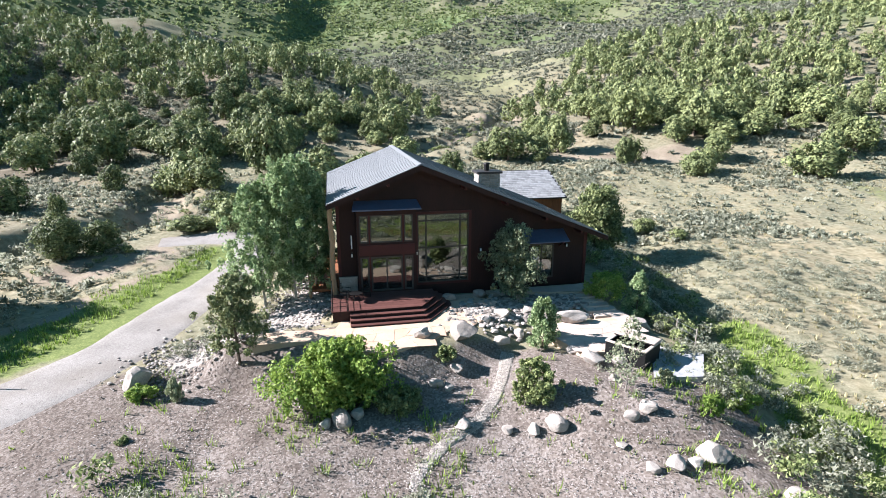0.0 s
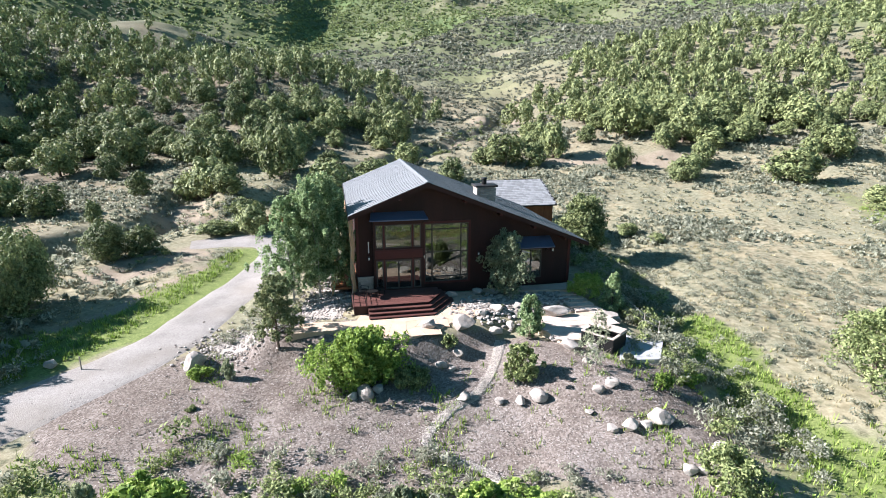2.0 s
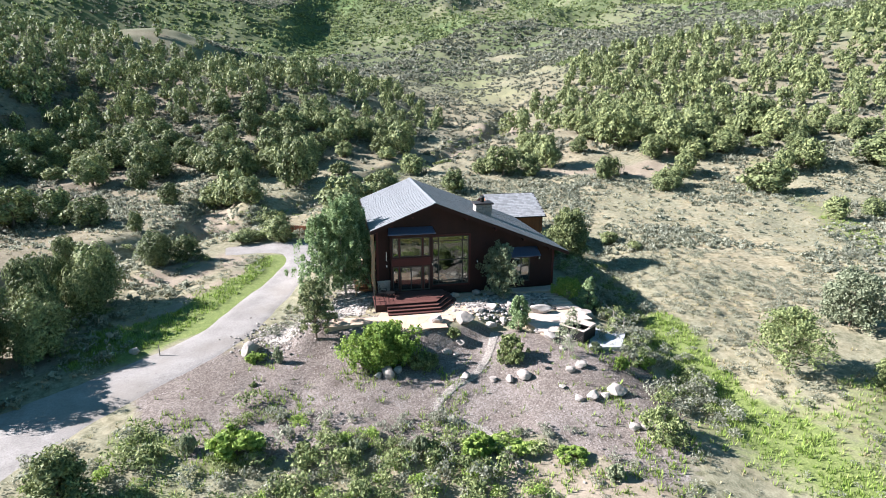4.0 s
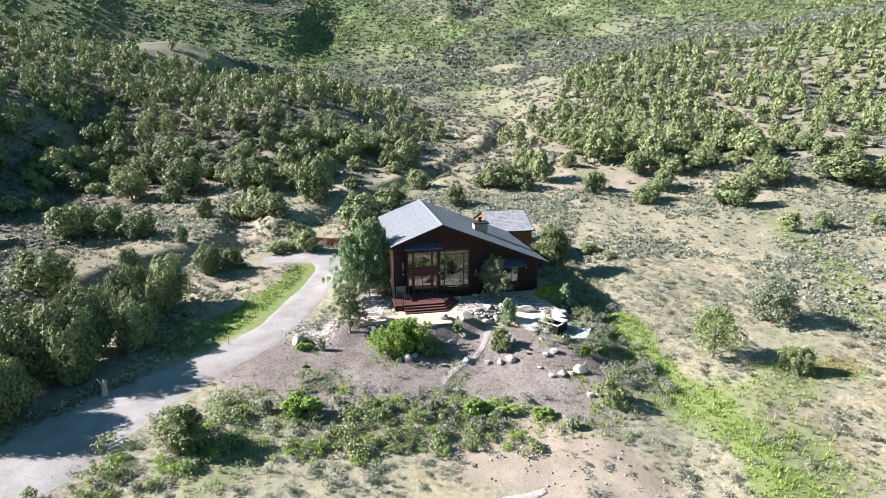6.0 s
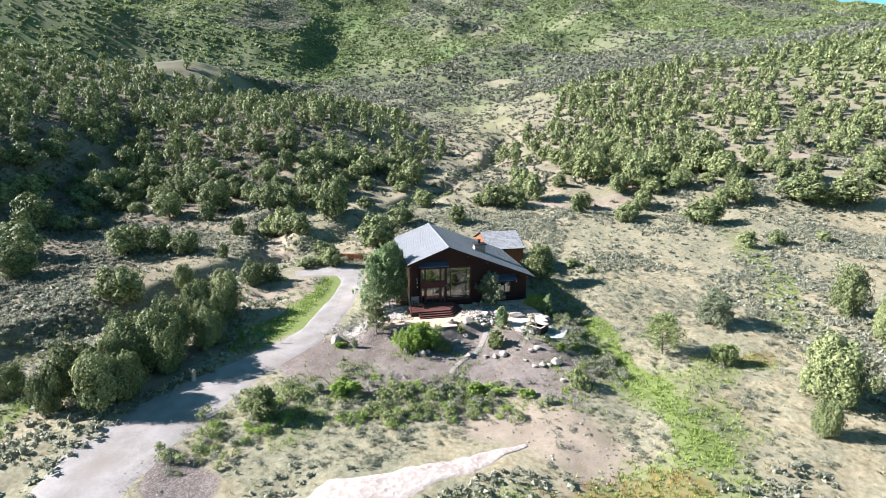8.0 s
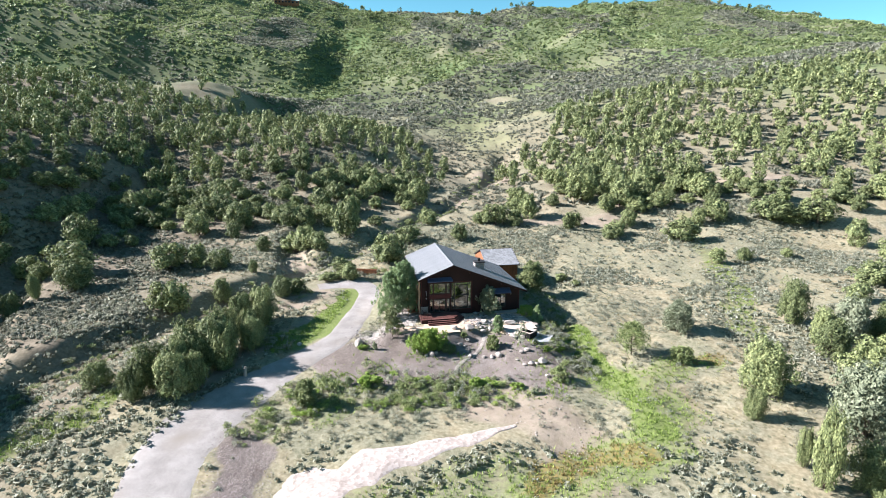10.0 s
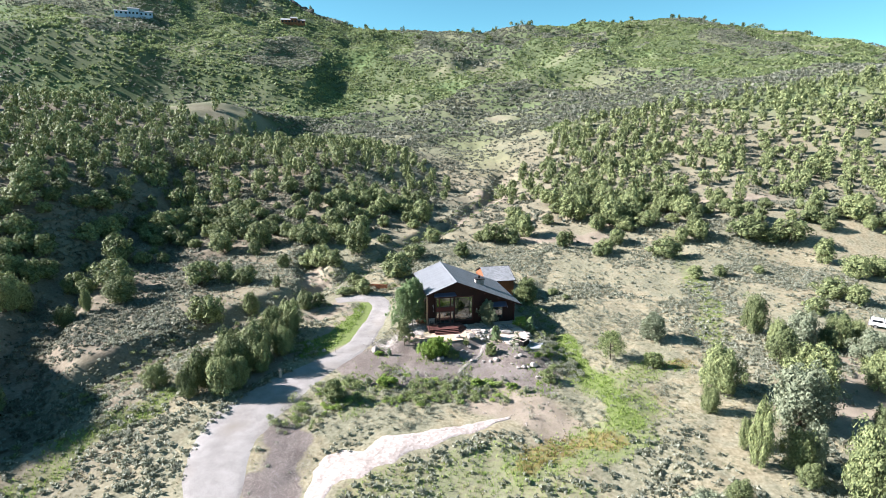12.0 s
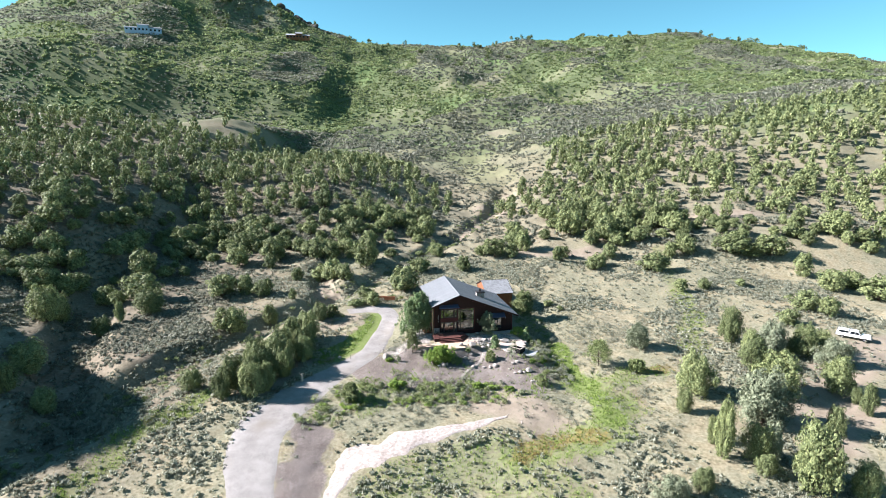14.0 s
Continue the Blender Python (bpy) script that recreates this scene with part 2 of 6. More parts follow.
GRASS = foliage("green_grass_blades", (0.10, 0.15, 0.03), (0.205, 0.30, 0.055), (0.34, 0.43, 0.11), 0.3, 0.0)
HAY = foliage("dry_grass_blades", (0.19, 0.17, 0.085), (0.32, 0.285, 0.155), (0.46, 0.41, 0.245), 0.25, 0.0)
REED = foliage("rust_sedge_blades", (0.13, 0.12, 0.04), (0.25, 0.195, 0.07), (0.37, 0.27, 0.11), 0.25, 0.0)


# ---- terrain: height in metres over the plan ----
def lattice(ix, iy, seed):
    n = (ix * 374761393 + iy * 668265263 + seed * 974634221) & 0x7FFFFFFF
    n = ((n ^ (n >> 13)) * 1274126177) & 0x7FFFFFFF
    return ((n ^ (n >> 16)) & 0xFFFF) / 65535.0


def value_noise(x, y, seed=0):
    x, y = np.asarray(x, float), np.asarray(y, float)
    ix, iy = np.floor(x).astype(np.int64), np.floor(y).astype(np.int64)
    fx, fy = x - ix, y - iy
    fx, fy = fx * fx * (3 - 2 * fx), fy * fy * (3 - 2 * fy)
    a, b = lattice(ix, iy, seed), lattice(ix + 1, iy, seed)
    c, d = lattice(ix, iy + 1, seed), lattice(ix + 1, iy + 1, seed)
    return (a + (b - a) * fx) * (1 - fy) + (c + (d - c) * fx) * fy - 0.5


def fbm(x, y, size, octaves=4, seed=0):
    total, amp = 0.0, 1.0
    for k in range(octaves):
        total = total + amp * value_noise(np.asarray(x) / size + 17.3 * k, np.asarray(y) / size - 9.1 * k, seed + k)
        size, amp = size / 2.03, amp * 0.5
    return total


def step01(a, b, v):
    s = np.clip((np.asarray(v, float) - a) / (b - a), 0, 1)
    return s * s * (3 - 2 * s)


def along(x, y, line):
    """Distance to a polyline and the share of its length at the foot."""
    x, y = np.asarray(x, float), np.asarray(y, float)
    best, share = np.full(np.broadcast(x, y).shape, 1e9), np.zeros(np.broadcast(x, y).shape)
    n = len(line) - 1
    for i in range(n):
        (ax, ay), (bx, by) = line[i][:2], line[i + 1][:2]
        dx, dy = bx - ax, by - ay
        s = np.clip(((x - ax) * dx + (y - ay) * dy) / (dx * dx + dy * dy), 0, 1)
        d = np.hypot(x - ax - s * dx, y - ay - s * dy)
        near = d < best
        best, share = np.where(near, d, best), np.where(near, (i + s) / n, share)
    return best, share


RAVINE = [(26, 205), (19, 176), (12, 150), (-2, 118), (-15, 92), (-24, 74), (-33, 60), (-42, 44), (-52, 24), (-60, 8), (-72, -18)]
SIDE_RAVINE = [(-97, 112), (-95, 90), (-91, 62), (-84, 42), (-77, 27), (-68, 13), (-59, 2)]
BANK_CUT = [(-40, 84), (-37, 70), (-33, 60)]
DRIVE = [(-6, -150), (-13, -100), (-18, -62), (-23.5, -28), (-27.8, -12), (-30.3, -4), (-30.8, 2.5), (-29.0, 8.2), (-25.2, 14.9), (-22.0, 20.2), (-18.4, 26.4), (-17.1, 34), (-16.3, 41), (-16.6, 46.5), (-18.6, 50.2), (-22, 50.6), (-26.5, 49)]
SWALE = [(20, 60), (17, 44), (16, 33), (15.5, 24), (18, 14), (13, 2)]


def height(x, y, rough=True):
    x, y = np.asarray(x, float), np.asarray(y, float)
    base = np.interp(y, [-900, -420, -200, -40, -15, 0, 15, 30, 50, 80, 110, 175, 280, 384, 460, 560, 700, 900, 3000],
                     [150, 60, -10, -5.5, -3.0, -1.2, 0.1, 0.9, 1.5, 3.0, 5.5, 9.5, 25, 43, 70, 109, 163, 150, 100])
    far = step01(60, 130, y)
    # valley sides
    left = np.maximum(0, -x - 42 - 0.05 * y)
    west = np.interp(np.maximum(0, left - 34), [0, 14, 30, 60, 170], [0, 4.5, 17, 24.5, 47])
    front = 16 * step01(98, 168, y + 0.12 * (x + 60)) * step01(4, -66, x) * (1 - step01(195, 290, y))
    base = base + np.maximum(np.maximum(step01(42, 84, y), 0.45 * step01(-20, 40, y)) * west, front) * (1 - 0.6 * step01(380, 640, y))
    right = np.maximum(0, x - 24 - 0.03 * (y - 90))
    base = base + step01(84, 108, y + 0.25 * np.clip(x - 60, -20, 40)) * np.minimum(2.5 + right * 0.07, 7) * step01(14, 34, x)
    base = base + step01(105, 240, y) * np.minimum(right * 0.16, 40) * (1 - 0.75 * step01(400, 700, y))
    # bench on top of the left woods, and the ridge that shades the valley's western edge
    bench = 45 + 0.01 * (y - 250) + 0.03 * np.maximum(0, -x - 60)
    shelf = step01(190, 250, y) * (1 - step01(385, 450, y)) * step01(10, -50, x)
    base = base + shelf * (np.minimum(base, bench) - base)
    base = base + 50 * np.exp(-(((x + 142) / 25) ** 2 + ((y - 4) / 31) ** 2))
    # knoll behind the left woods and the peak beyond
    base = base + 6 * np.exp(-(((x + 136) / 24) ** 2 + ((y - 270) / 22) ** 2))
    base = base + 92 * np.exp(-(np.abs((x + 400) / 175) ** 2.6 + ((y - 800) / 240) ** 2))
    base = base - 0.2 * np.maximum(0, x - 330) * step01(300, 560, y)
    # spurs and draws on the far slope
    hill = step01(300, 480, y)
    base = base + hill * (1 - 0.65 * step01(600, 690, y)) * (32 * (1 - 0.4 * step01(-110, -240, x)) * fbm(x + 0.25 * y, y * 0.30, 120, 3, 5) + 11 * fbm(x, y, 48, 3, 15))
    base = base + hill * (1 - 0.7 * step01(620, 720, y)) * 15 * np.abs(fbm(x + 0.35 * y, 0.28 * y, 64, 2, 44))
    base = base + far * (3.2 * fbm(x, y, 36, 3, 2) + 1.7 * np.abs(fbm(x, y, 15, 3, 4)))
    # shelf of the house, falling to the garden
    hx, hy = (x - 0.5) / 15.5, (y - 39) / 13.0
    pad = 1 - step01(0.72, 1.18, np.sqrt(hx * hx + hy * hy))
    base = base + pad * (2.25 - base)
    terrace = 1 - step01(0.6, 1.2, np.hypot((x - 9.5) / 6.9, (y - 25.2) / 6.2))
    base = base + terrace * (np.minimum(1.65, base + 1.6) - base) * (1 - pad)
    mound = 1 - step01(0.9, 3.0, along(x, y, [(-10.5, 26.6), (-5.0, 26.2), (-2.6, 25.6), (1.5, 28.2)])[0])
    base = base + mound * np.maximum(0, 2.2 - base)
    # drainages
    d, s = along(x, y, RAVINE)
    d = d + 2.2 * fbm(x, y, 7, 2, 31)
    wide, deep = np.interp(s, [0, 0.12, 0.3, 0.7, 1], [9, 6, 4.5, 6, 11]), np.interp(s, [0, 0.25, 0.5, 0.75, 1], [3.6, 1.9, 1.8, 2.8, 2.6])
    base = base - deep * (1 - step01(0.25, 1.0, d / wide))
    d, s = along(x, y, SIDE_RAVINE)
    d = d + 2.5 * fbm(x, y, 8, 2, 37)
    base = base - np.interp(s, [0, 0.4, 0.7, 1], [1.4, 2.6, 4.4, 3.0]) * (1 - step01(0.3, 1.0, d / 7.5))
    d, s = along(x, y, BANK_CUT)
    base = base - 2.2 * (1 - step01(0.2, 1.0, (d + 1.2 * fbm(x, y, 4, 2, 41)) / 5.0))
    d, s = along(x, y, SWALE)
    base = base - 0.7 * (1 - step01(0.0, 1.0, d / 6.0))
    if rough:
        soft = (1 - 0.9 * np.maximum(pad, np.maximum(mound, terrace))) * step01(2.0, 6.0, along(x, y, DRIVE)[0])
        base = base + soft * (0.75 * fbm(x, y, 9, 3, 7) + 0.16 * fbm(x, y, 1.7, 2, 9))
    return base


# ---- building helpers ----
def link_mesh(name, bm, material, parent=None, label=""):
    data = bpy.data.meshes.new(name)
    bmesh.ops.recalc_face_normals(bm, faces=bm.faces)
    bm.to_mesh(data)
    bm.free()
    data.materials.append(material)
    ob = new(name, data)
    ob.parent = parent
    return tagged(ob, label)


part = link_mesh


def again(ob, m=None):
    """The same piece once more, on the same mesh and under the same parent."""
    o = new(ob.name.split(".")[0], ob.data)
    o.parent = ob.parent
    o.matrix_basis = m if m is not None else ob.matrix_basis
    return o


def holder(name, m, label, category, group=""):
    ob = new(name)
    ob.matrix_basis = m
    ob.empty_display_size = 0.2
    return tagged(ob, label, category, group)


def box(bm, x0, x1, y0, y1, z0, z1, bevel=0.0):
    vs = [bm.verts.new((x, y, z)) for x in (x0, x1) for y in (y0, y1) for z in (z0, z1)]
    fs = [bm.faces.new([vs[i] for i in q]) for q in ((0, 1, 3, 2), (4, 6, 7, 5), (0, 4, 5, 1), (2, 3, 7, 6), (0, 2, 6, 4), (1, 5, 7, 3))]
    if bevel:
        es = list({e for f in fs for e in f.edges})
        bmesh.ops.bevel(bm, geom=es, offset=bevel, segments=1, affect="EDGES")
    return bm


def prism(bm, poly, z0, z1):
    """A flat polygon raised from z0 to z1."""
    lo, hi = [bm.verts.new((x, y, z0)) for x, y in poly], [bm.verts.new((x, y, z1)) for x, y in poly]
    n = len(poly)
    bm.faces.new(lo[::-1]), bm.faces.new(hi)
    for i in range(n):
        bm.faces.new((lo[i], lo[(i + 1) % n], hi[(i + 1) % n], hi[i]))
    return bm


def slab(bm, poly, y0, y1):
    """A polygon in the upright x-z plane, thick from y0 to y1."""
    a, b = [bm.verts.new((x, y0, z)) for x, z in poly], [bm.verts.new((x, y1, z)) for x, z in poly]
    n = len(poly)
    bm.faces.new(a), bm.faces.new(b[::-1])
    for i in range(n):
        bm.faces.new((a[i], b[i], b[(i + 1) % n], a[(i + 1) % n]))
    return bm


def rod(bm, a, b, r0, r1=None, sides=8):
    a, b = Vector(a), Vector(b)
    r1 = r0 if r1 is None else r1
    turn = (b - a).to_track_quat("Z", "Y").to_matrix()
    rings = []
    for c, r in ((a, r0), (b, r1)):
        rings.append([bm.verts.new(c + turn @ Vector((r * math.cos(6.2832 * k / sides), r * math.sin(6.2832 * k / sides), 0))) for k in range(sides)])
    for k in range(sides):
        bm.faces.new((rings[0][k], rings[0][(k + 1) % sides], rings[1][(k + 1) % sides], rings[1][k]))
    bm.faces.new(rings[0][::-1]), bm.faces.new(rings[1])
    return bm


def wall_with_openings(bm, u0, u1, z0, top, openings, y0, y1, kinks=()):
    cuts = sorted({u0, u1, *[k for k in kinks if u0 < k < u1], *[v for o in openings for v in o[:2]]})
    for a, b in zip(cuts, cuts[1:]):
        z = z0
        for o in sorted((o for o in openings if o[0] < b - 1e-6 and o[1] > a + 1e-6), key=lambda o: o[2]):
            if o[2] > z + 1e-4:
                slab(bm, [(a, z), (b, z), (b, o[2]), (a, o[2])], y0, y1)
            z = o[3]
        slab(bm, [(a, z), (b, z), (b, top(b)), (a, top(a))], y0, y1)
    return bm


def fast_mesh(name, faces, material, parent=None):
    """One mesh from an array of loose faces, n x corners x 3."""
    n, k = faces.shape[:2]
    data = bpy.data.meshes.new(name)
    data.vertices.add(k * n)
    data.vertices.foreach_set("co", np.asarray(faces, np.float32).ravel())
    data.loops.add(k * n)
    data.loops.foreach_set("vertex_index", np.arange(k * n, dtype=np.int32))
    data.polygons.add(n)
    data.polygons.foreach_set("loop_start", np.arange(0, k * n, k, dtype=np.int32))
    data.update(calc_edges=True)
    data.materials.append(material)
    ob = new(name, data)
    ob.parent = parent
    return ob


def sheet_mesh(name, points, material, attribute=None):
    """A grid of rows x columns x 3 as one smooth sheet."""
    r, c = points.shape[:2]
    i = np.arange(r * c).reshape(r, c)
    q = np.stack([i[:-1, :-1], i[:-1, 1:], i[1:, 1:], i[1:, :-1]], -1).reshape(-1, 4)
    data = bpy.data.meshes.new(name)
    data.vertices.add(r * c)
    data.vertices.foreach_set("co", points.astype(np.float32).ravel())
    data.loops.add(q.size)
    data.loops.foreach_set("vertex_index", q.astype(np.int32).ravel())
    data.polygons.add(len(q))
    data.polygons.foreach_set("loop_start", np.arange(0, q.size, 4, dtype=np.int32))
    data.polygons.foreach_set("use_smooth", np.ones(len(q), bool))
    data.update(calc_edges=True)
    if attribute is not None:
        data.attributes.new("cover", "FLOAT_COLOR", "POINT").data.foreach_set("color", attribute.astype(np.float32).ravel())
    data.materials.append(material)
    return new(name, data)


# ---- ground ----
def stroke(x, y, line, radius, soft=0.6, seed=50):
    d = along(x, y, line)[0] + radius * 0.9 * fbm(x, y, radius * 1.3, 3, seed)
    return 1 - step01(radius * (1 - soft * 0.5), radius * (1 + soft * 0.5), d)


GREEN = [([(18.4, 29.5), (17.4, 24), (18.8, 18), (20, 11.5), (20.6, 4.4)], 2.0), ([(20, 14), (22.5, 8), (19, 2.5)], 4.2, 0.5), ([(32, 20), (26, 16)], 3.0, 0.45),
         ([(-18.8, 45), (-20.4, 36), (-22.4, 30), (-26, 26.2)], 3.4), ([(-43.5, 9.5), (-48.3, 1.6), (-50, -7), (-54, -18)], 2.2, 0.7), ([(-13, 13), (-17, 14.5)], 2.0, 0.5),
         ([(20, 225), (10, 300)], 20, 0.4), ([(-72, 302), (-34, 284)], 8, 0.75), ([(6, -4.5), (12, -0.5), (17, 1)], 3.2, 0.55), ([(44, 30), (52, 47), (55, 61), (63, 96)], 2.6, 0.42), ([(-17, 6), (-15, 10)], 2.0, 0.4), ([(-12, -10), (-6, -7), (2, -5), (9, -13)], 5.0, 0.38)]
BARE = [([(3, 9), (9, 8), (12, 3), (12, -1)], 3.4), ([(52, 2), (58, 10), (70, 22), (86, 32)], 5.5), ([(-21.5, 40), (-22.5, 35), (-25, 29.5)], 1.7), ([(-146, 262), (-132, 257)], 6, 0.8), ([(-118, 292), (-95, 316), (-62, 326)], 4, 0.9),
        ([(36, 362), (44, 352)], 7), ([(-35, 13), (-31, 22)], 3.0), ([(-25, 45), (-30, 40)], 2.5), ([(95, 122), (103, 120)], 8), ([(20, 96), (42, 98)], 3), ([(14, 172), (20, 160)], 6),
        ([(-36, 66), (-32, 62)], 4), ([(-190, 262), (-170, 250)], 8), (RAVINE[:4], 3.5, 0.9), (BANK_CUT, 3.0, 0.9), (RAVINE[3:], 2.5, 0.2)]
CHIPS = [([(-16, 19), (-8, 17.5), (2, 18), (11, 17.5)], 4.2), ([(-14, 23), (-5, 23), (8, 23), (12, 21)], 3.6), ([(-24.4, 3), (-22.9, -2), (-22.6, -12)], 2.6)]
RUST = [([(6.2, -4), (9.5, -1.6), (13, 0.2), (16.8, 0.8)], 2.3, 0.55), ([(30, 19.5), (36, 20.5)], 1.3, 0.5)]


def cover(x, y):
    out = []
    for k, zone in enumerate((GREEN, BARE, CHIPS, RUST)):
        m = np.zeros(np.shape(x))
        for j, (line, r, *much) in enumerate(zone):
            m = np.maximum(m, (much[0] if much else 1) * stroke(x, y, line, r, seed=60 + 7 * k + j))
        out.append(m)
    return np.stack(out, -1)


def heathland(x, y):
    """Share of low scrub cover on the far slopes."""
    return np.clip(step01(215, 380, y + 0.3 * np.abs(x - 20) + 60 * fbm(x, y, 60, 3, 76)) * (0.9 + 0.9 * fbm(x, y, 40, 3, 77)), 0, 1)


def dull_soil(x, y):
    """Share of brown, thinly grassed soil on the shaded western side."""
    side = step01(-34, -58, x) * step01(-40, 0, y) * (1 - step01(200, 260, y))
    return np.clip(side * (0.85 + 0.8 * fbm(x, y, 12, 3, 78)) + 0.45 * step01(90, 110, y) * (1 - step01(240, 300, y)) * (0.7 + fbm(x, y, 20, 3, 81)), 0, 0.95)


def spaced(*runs):
    vals = [np.arange(a, b, s) for a, b, s in runs]
    return np.concatenate([*vals, [runs[-1][1]]])


gx = spaced((-2600, -800, 150), (-800, -260, 12), (-260, -100, 3), (-100, -62, 1.0), (-62, 42, 0.6), (42, 100, 1.0), (100, 260, 3), (260, 800, 12), (800, 2600, 150))
gy = spaced((-2400, -300, 150), (-300, -60, 12), (-60, -20, 1.2), (-20, 62, 0.6), (62, 130, 1.0), (130, 320, 2.5), (320, 760, 5), (760, 1200, 20), (1200, 3200, 150))
X, Y = np.meshgrid(gx, gy)
ground = tagged(sheet_mesh("ground", np.stack([X, Y, height(X, Y)], -1), GROUND, cover(X, Y)), "dry valley floor rising to scrub-covered hills", "ground", kind="structure")
ground.data.attributes.new("scrub", "FLOAT", "POINT").data.foreach_set("value", heathland(X, Y).astype(np.float32).ravel())
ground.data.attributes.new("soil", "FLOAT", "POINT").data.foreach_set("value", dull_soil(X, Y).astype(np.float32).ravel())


def smooth_line(line, step=0.5):
    """Points at even steps along a curve through the corners of a line."""
    p = np.array(line, float)
    p = np.vstack([2 * p[0] - p[1], p, 2 * p[-1] - p[-2]])
    out = []
    for i in range(1, len(p) - 2):
        n = max(2, int(np.hypot(*(p[i + 1] - p[i])) / step))
        for s in np.arange(n) / n:
            out.append(0.5 * (2 * p[i] + (p[i + 1] - p[i - 1]) * s + (2 * p[i - 1] - 5 * p[i] + 4 * p[i + 1] - p[i + 2]) * s * s + (3 * p[i] - p[i - 1] - 3 * p[i + 1] + p[i + 2]) * s ** 3))
    return np.array(out + [p[-2]])


def ribbon(name, line, widths, material, lift, label, category, ragged=0.25, across=9):
    """A strip laid over the ground along a line; its edges wander a little and dip under the soil."""
    c = smooth_line(line)
    d = np.gradient(c, axis=0)
    n = np.stack([-d[:, 1], d[:, 0]], -1) / np.hypot(d[:, 0], d[:, 1])[:, None]
    run = np.concatenate([[0], np.cumsum(np.hypot(*np.diff(c, axis=0).T))])
    knots = np.concatenate([[0], np.cumsum(np.hypot(*np.diff(np.array(line, float), axis=0).T))])
    knots = np.interp(np.linspace(0, 1, len(widths)), np.linspace(0, 1, len(knots)), knots)
    w = np.interp(run * knots[-1] / run[-1], knots, widths) / 2
    s = np.linspace(-1, 1, across)
    wl = w * (1 + ragged * fbm(c[:, 0], c[:, 1], 2.5, 3, 90)), w * (1 + ragged * fbm(c[:, 0] + 50, c[:, 1], 2.5, 3, 91))
    off = np.where(s[None] < 0, s[None] * wl[0][:, None], s[None] * wl[1][:, None])
    xy = c[:, None] + n[:, None] * off[..., None]
    z = height(xy[..., 0], xy[..., 1]) + lift * (1 - np.abs(s[None]) ** 6 * 2.0)
    return tagged(sheet_mesh(name, np.concatenate([xy, z[..., None]], -1), material), label, category, kind="structure")


road = ribbon("road", DRIVE, [6.5, 6.5, 6.5, 6.5, 6.0, 8.2, 9.6, 9.2, 7.0, 5.2, 4.6, 4.6, 4.4, 4.4, 5.2, 4.8, 3.6], ROAD, 0.07, "grey gravel driveway curving up to the house", "driveway", 0.12, 13)
ribbon("sand_wash", [(-18.4, -12), (-16.8, -6), (-12.5, -3.2), (-6.5, 0.2), (0, 3.0), (5.3, 5.5)], [1.6, 4.6, 4.8, 3.6, 2.2, 0.4], SAND, 0.08, "pale dry wash of bleached sand", "wash", 0.9, 15)
ribbon("garden_path", [(3.4, 26.0), (2.8, 23.7), (1.9, 21.6), (0.2, 20.0), (-1.0, 18.2), (-0.5, 16.6), (1.4, 15.8), (2.8, 14.2), (3.6, 12.4)], [0.8, 0.7, 0.7, 0.6, 0.5], COBBLE, 0.07, "winding dry creek of pale river cobbles", "dry creek", 0.35)
ribbon("gravel_apron", [(-14.5, 25.8), (-12, 27.5), (-9.5, 29.5), (-8, 33), (-8.2, 38)], [2.0, 5.0, 5.0, 3.6, 3.0], COBBLE, 0.08, "bed of pale river stones beside the house", "stone bed", 0.4)
ribbon("stone_garden", [(1.8, 29.5), (4, 30.5), (6.5, 31.3), (8.5, 31.6)], [2.0, 3.4, 3.0, 1.6], COBBLE, 0.08, "rockery of pale river stones before the house", "stone bed", 0.4)


# ---- house ----
HOUSE = pose(0, 32.6, 0, 0, 0, 11.5)
house = holder("house", HOUSE, "two-storey dark red timber house with a grey metal roof", "house")
RIDGE_U, RIDGE_Z, PITCH = -1.5, 10.62, 0.395
FLOOR = 2.95


def roof_under(u):
    return RIDGE_Z - 0.27 - PITCH * abs(u - RIDGE_U)


def glazed(parent, u0, u1, z0, z1, y, uprights=(), rails=(), name="window", fr=0.07):
    """A window in the x-z plane: frame, bars and a pane of glass, set at depth y."""
    bm = bmesh.new()
    for a, b, c, d in ((u0, u0 + fr, z0, z1), (u1 - fr, u1, z0, z1), (u0 + fr, u1 - fr, z0, z0 + fr), (u0 + fr, u1 - fr, z1 - fr, z1)):
        box(bm, a, b, y - 0.04, y + 0.08, c, d)
    w = part(name, bm, FRAME, parent)
    for u in uprights:
        part("mullion", box(bmesh.new(), u - 0.045, u + 0.045, y - 0.03, y + 0.06, z0 + fr, z1 - fr), FRAME, w)
    for z in rails:
        part("glazing_bar", box(bmesh.new(), u0 + fr, u1 - fr, y - 0.025, y + 0.05, z - 0.04, z + 0.04), FRAME, w)
    pane = part("pane", box(bmesh.new(), u0 + fr, u1 - fr, y + 0.012, y + 0.024, z0 + fr, z1 - fr), GLASS, w)
    pane.visible_shadow = False
    return w


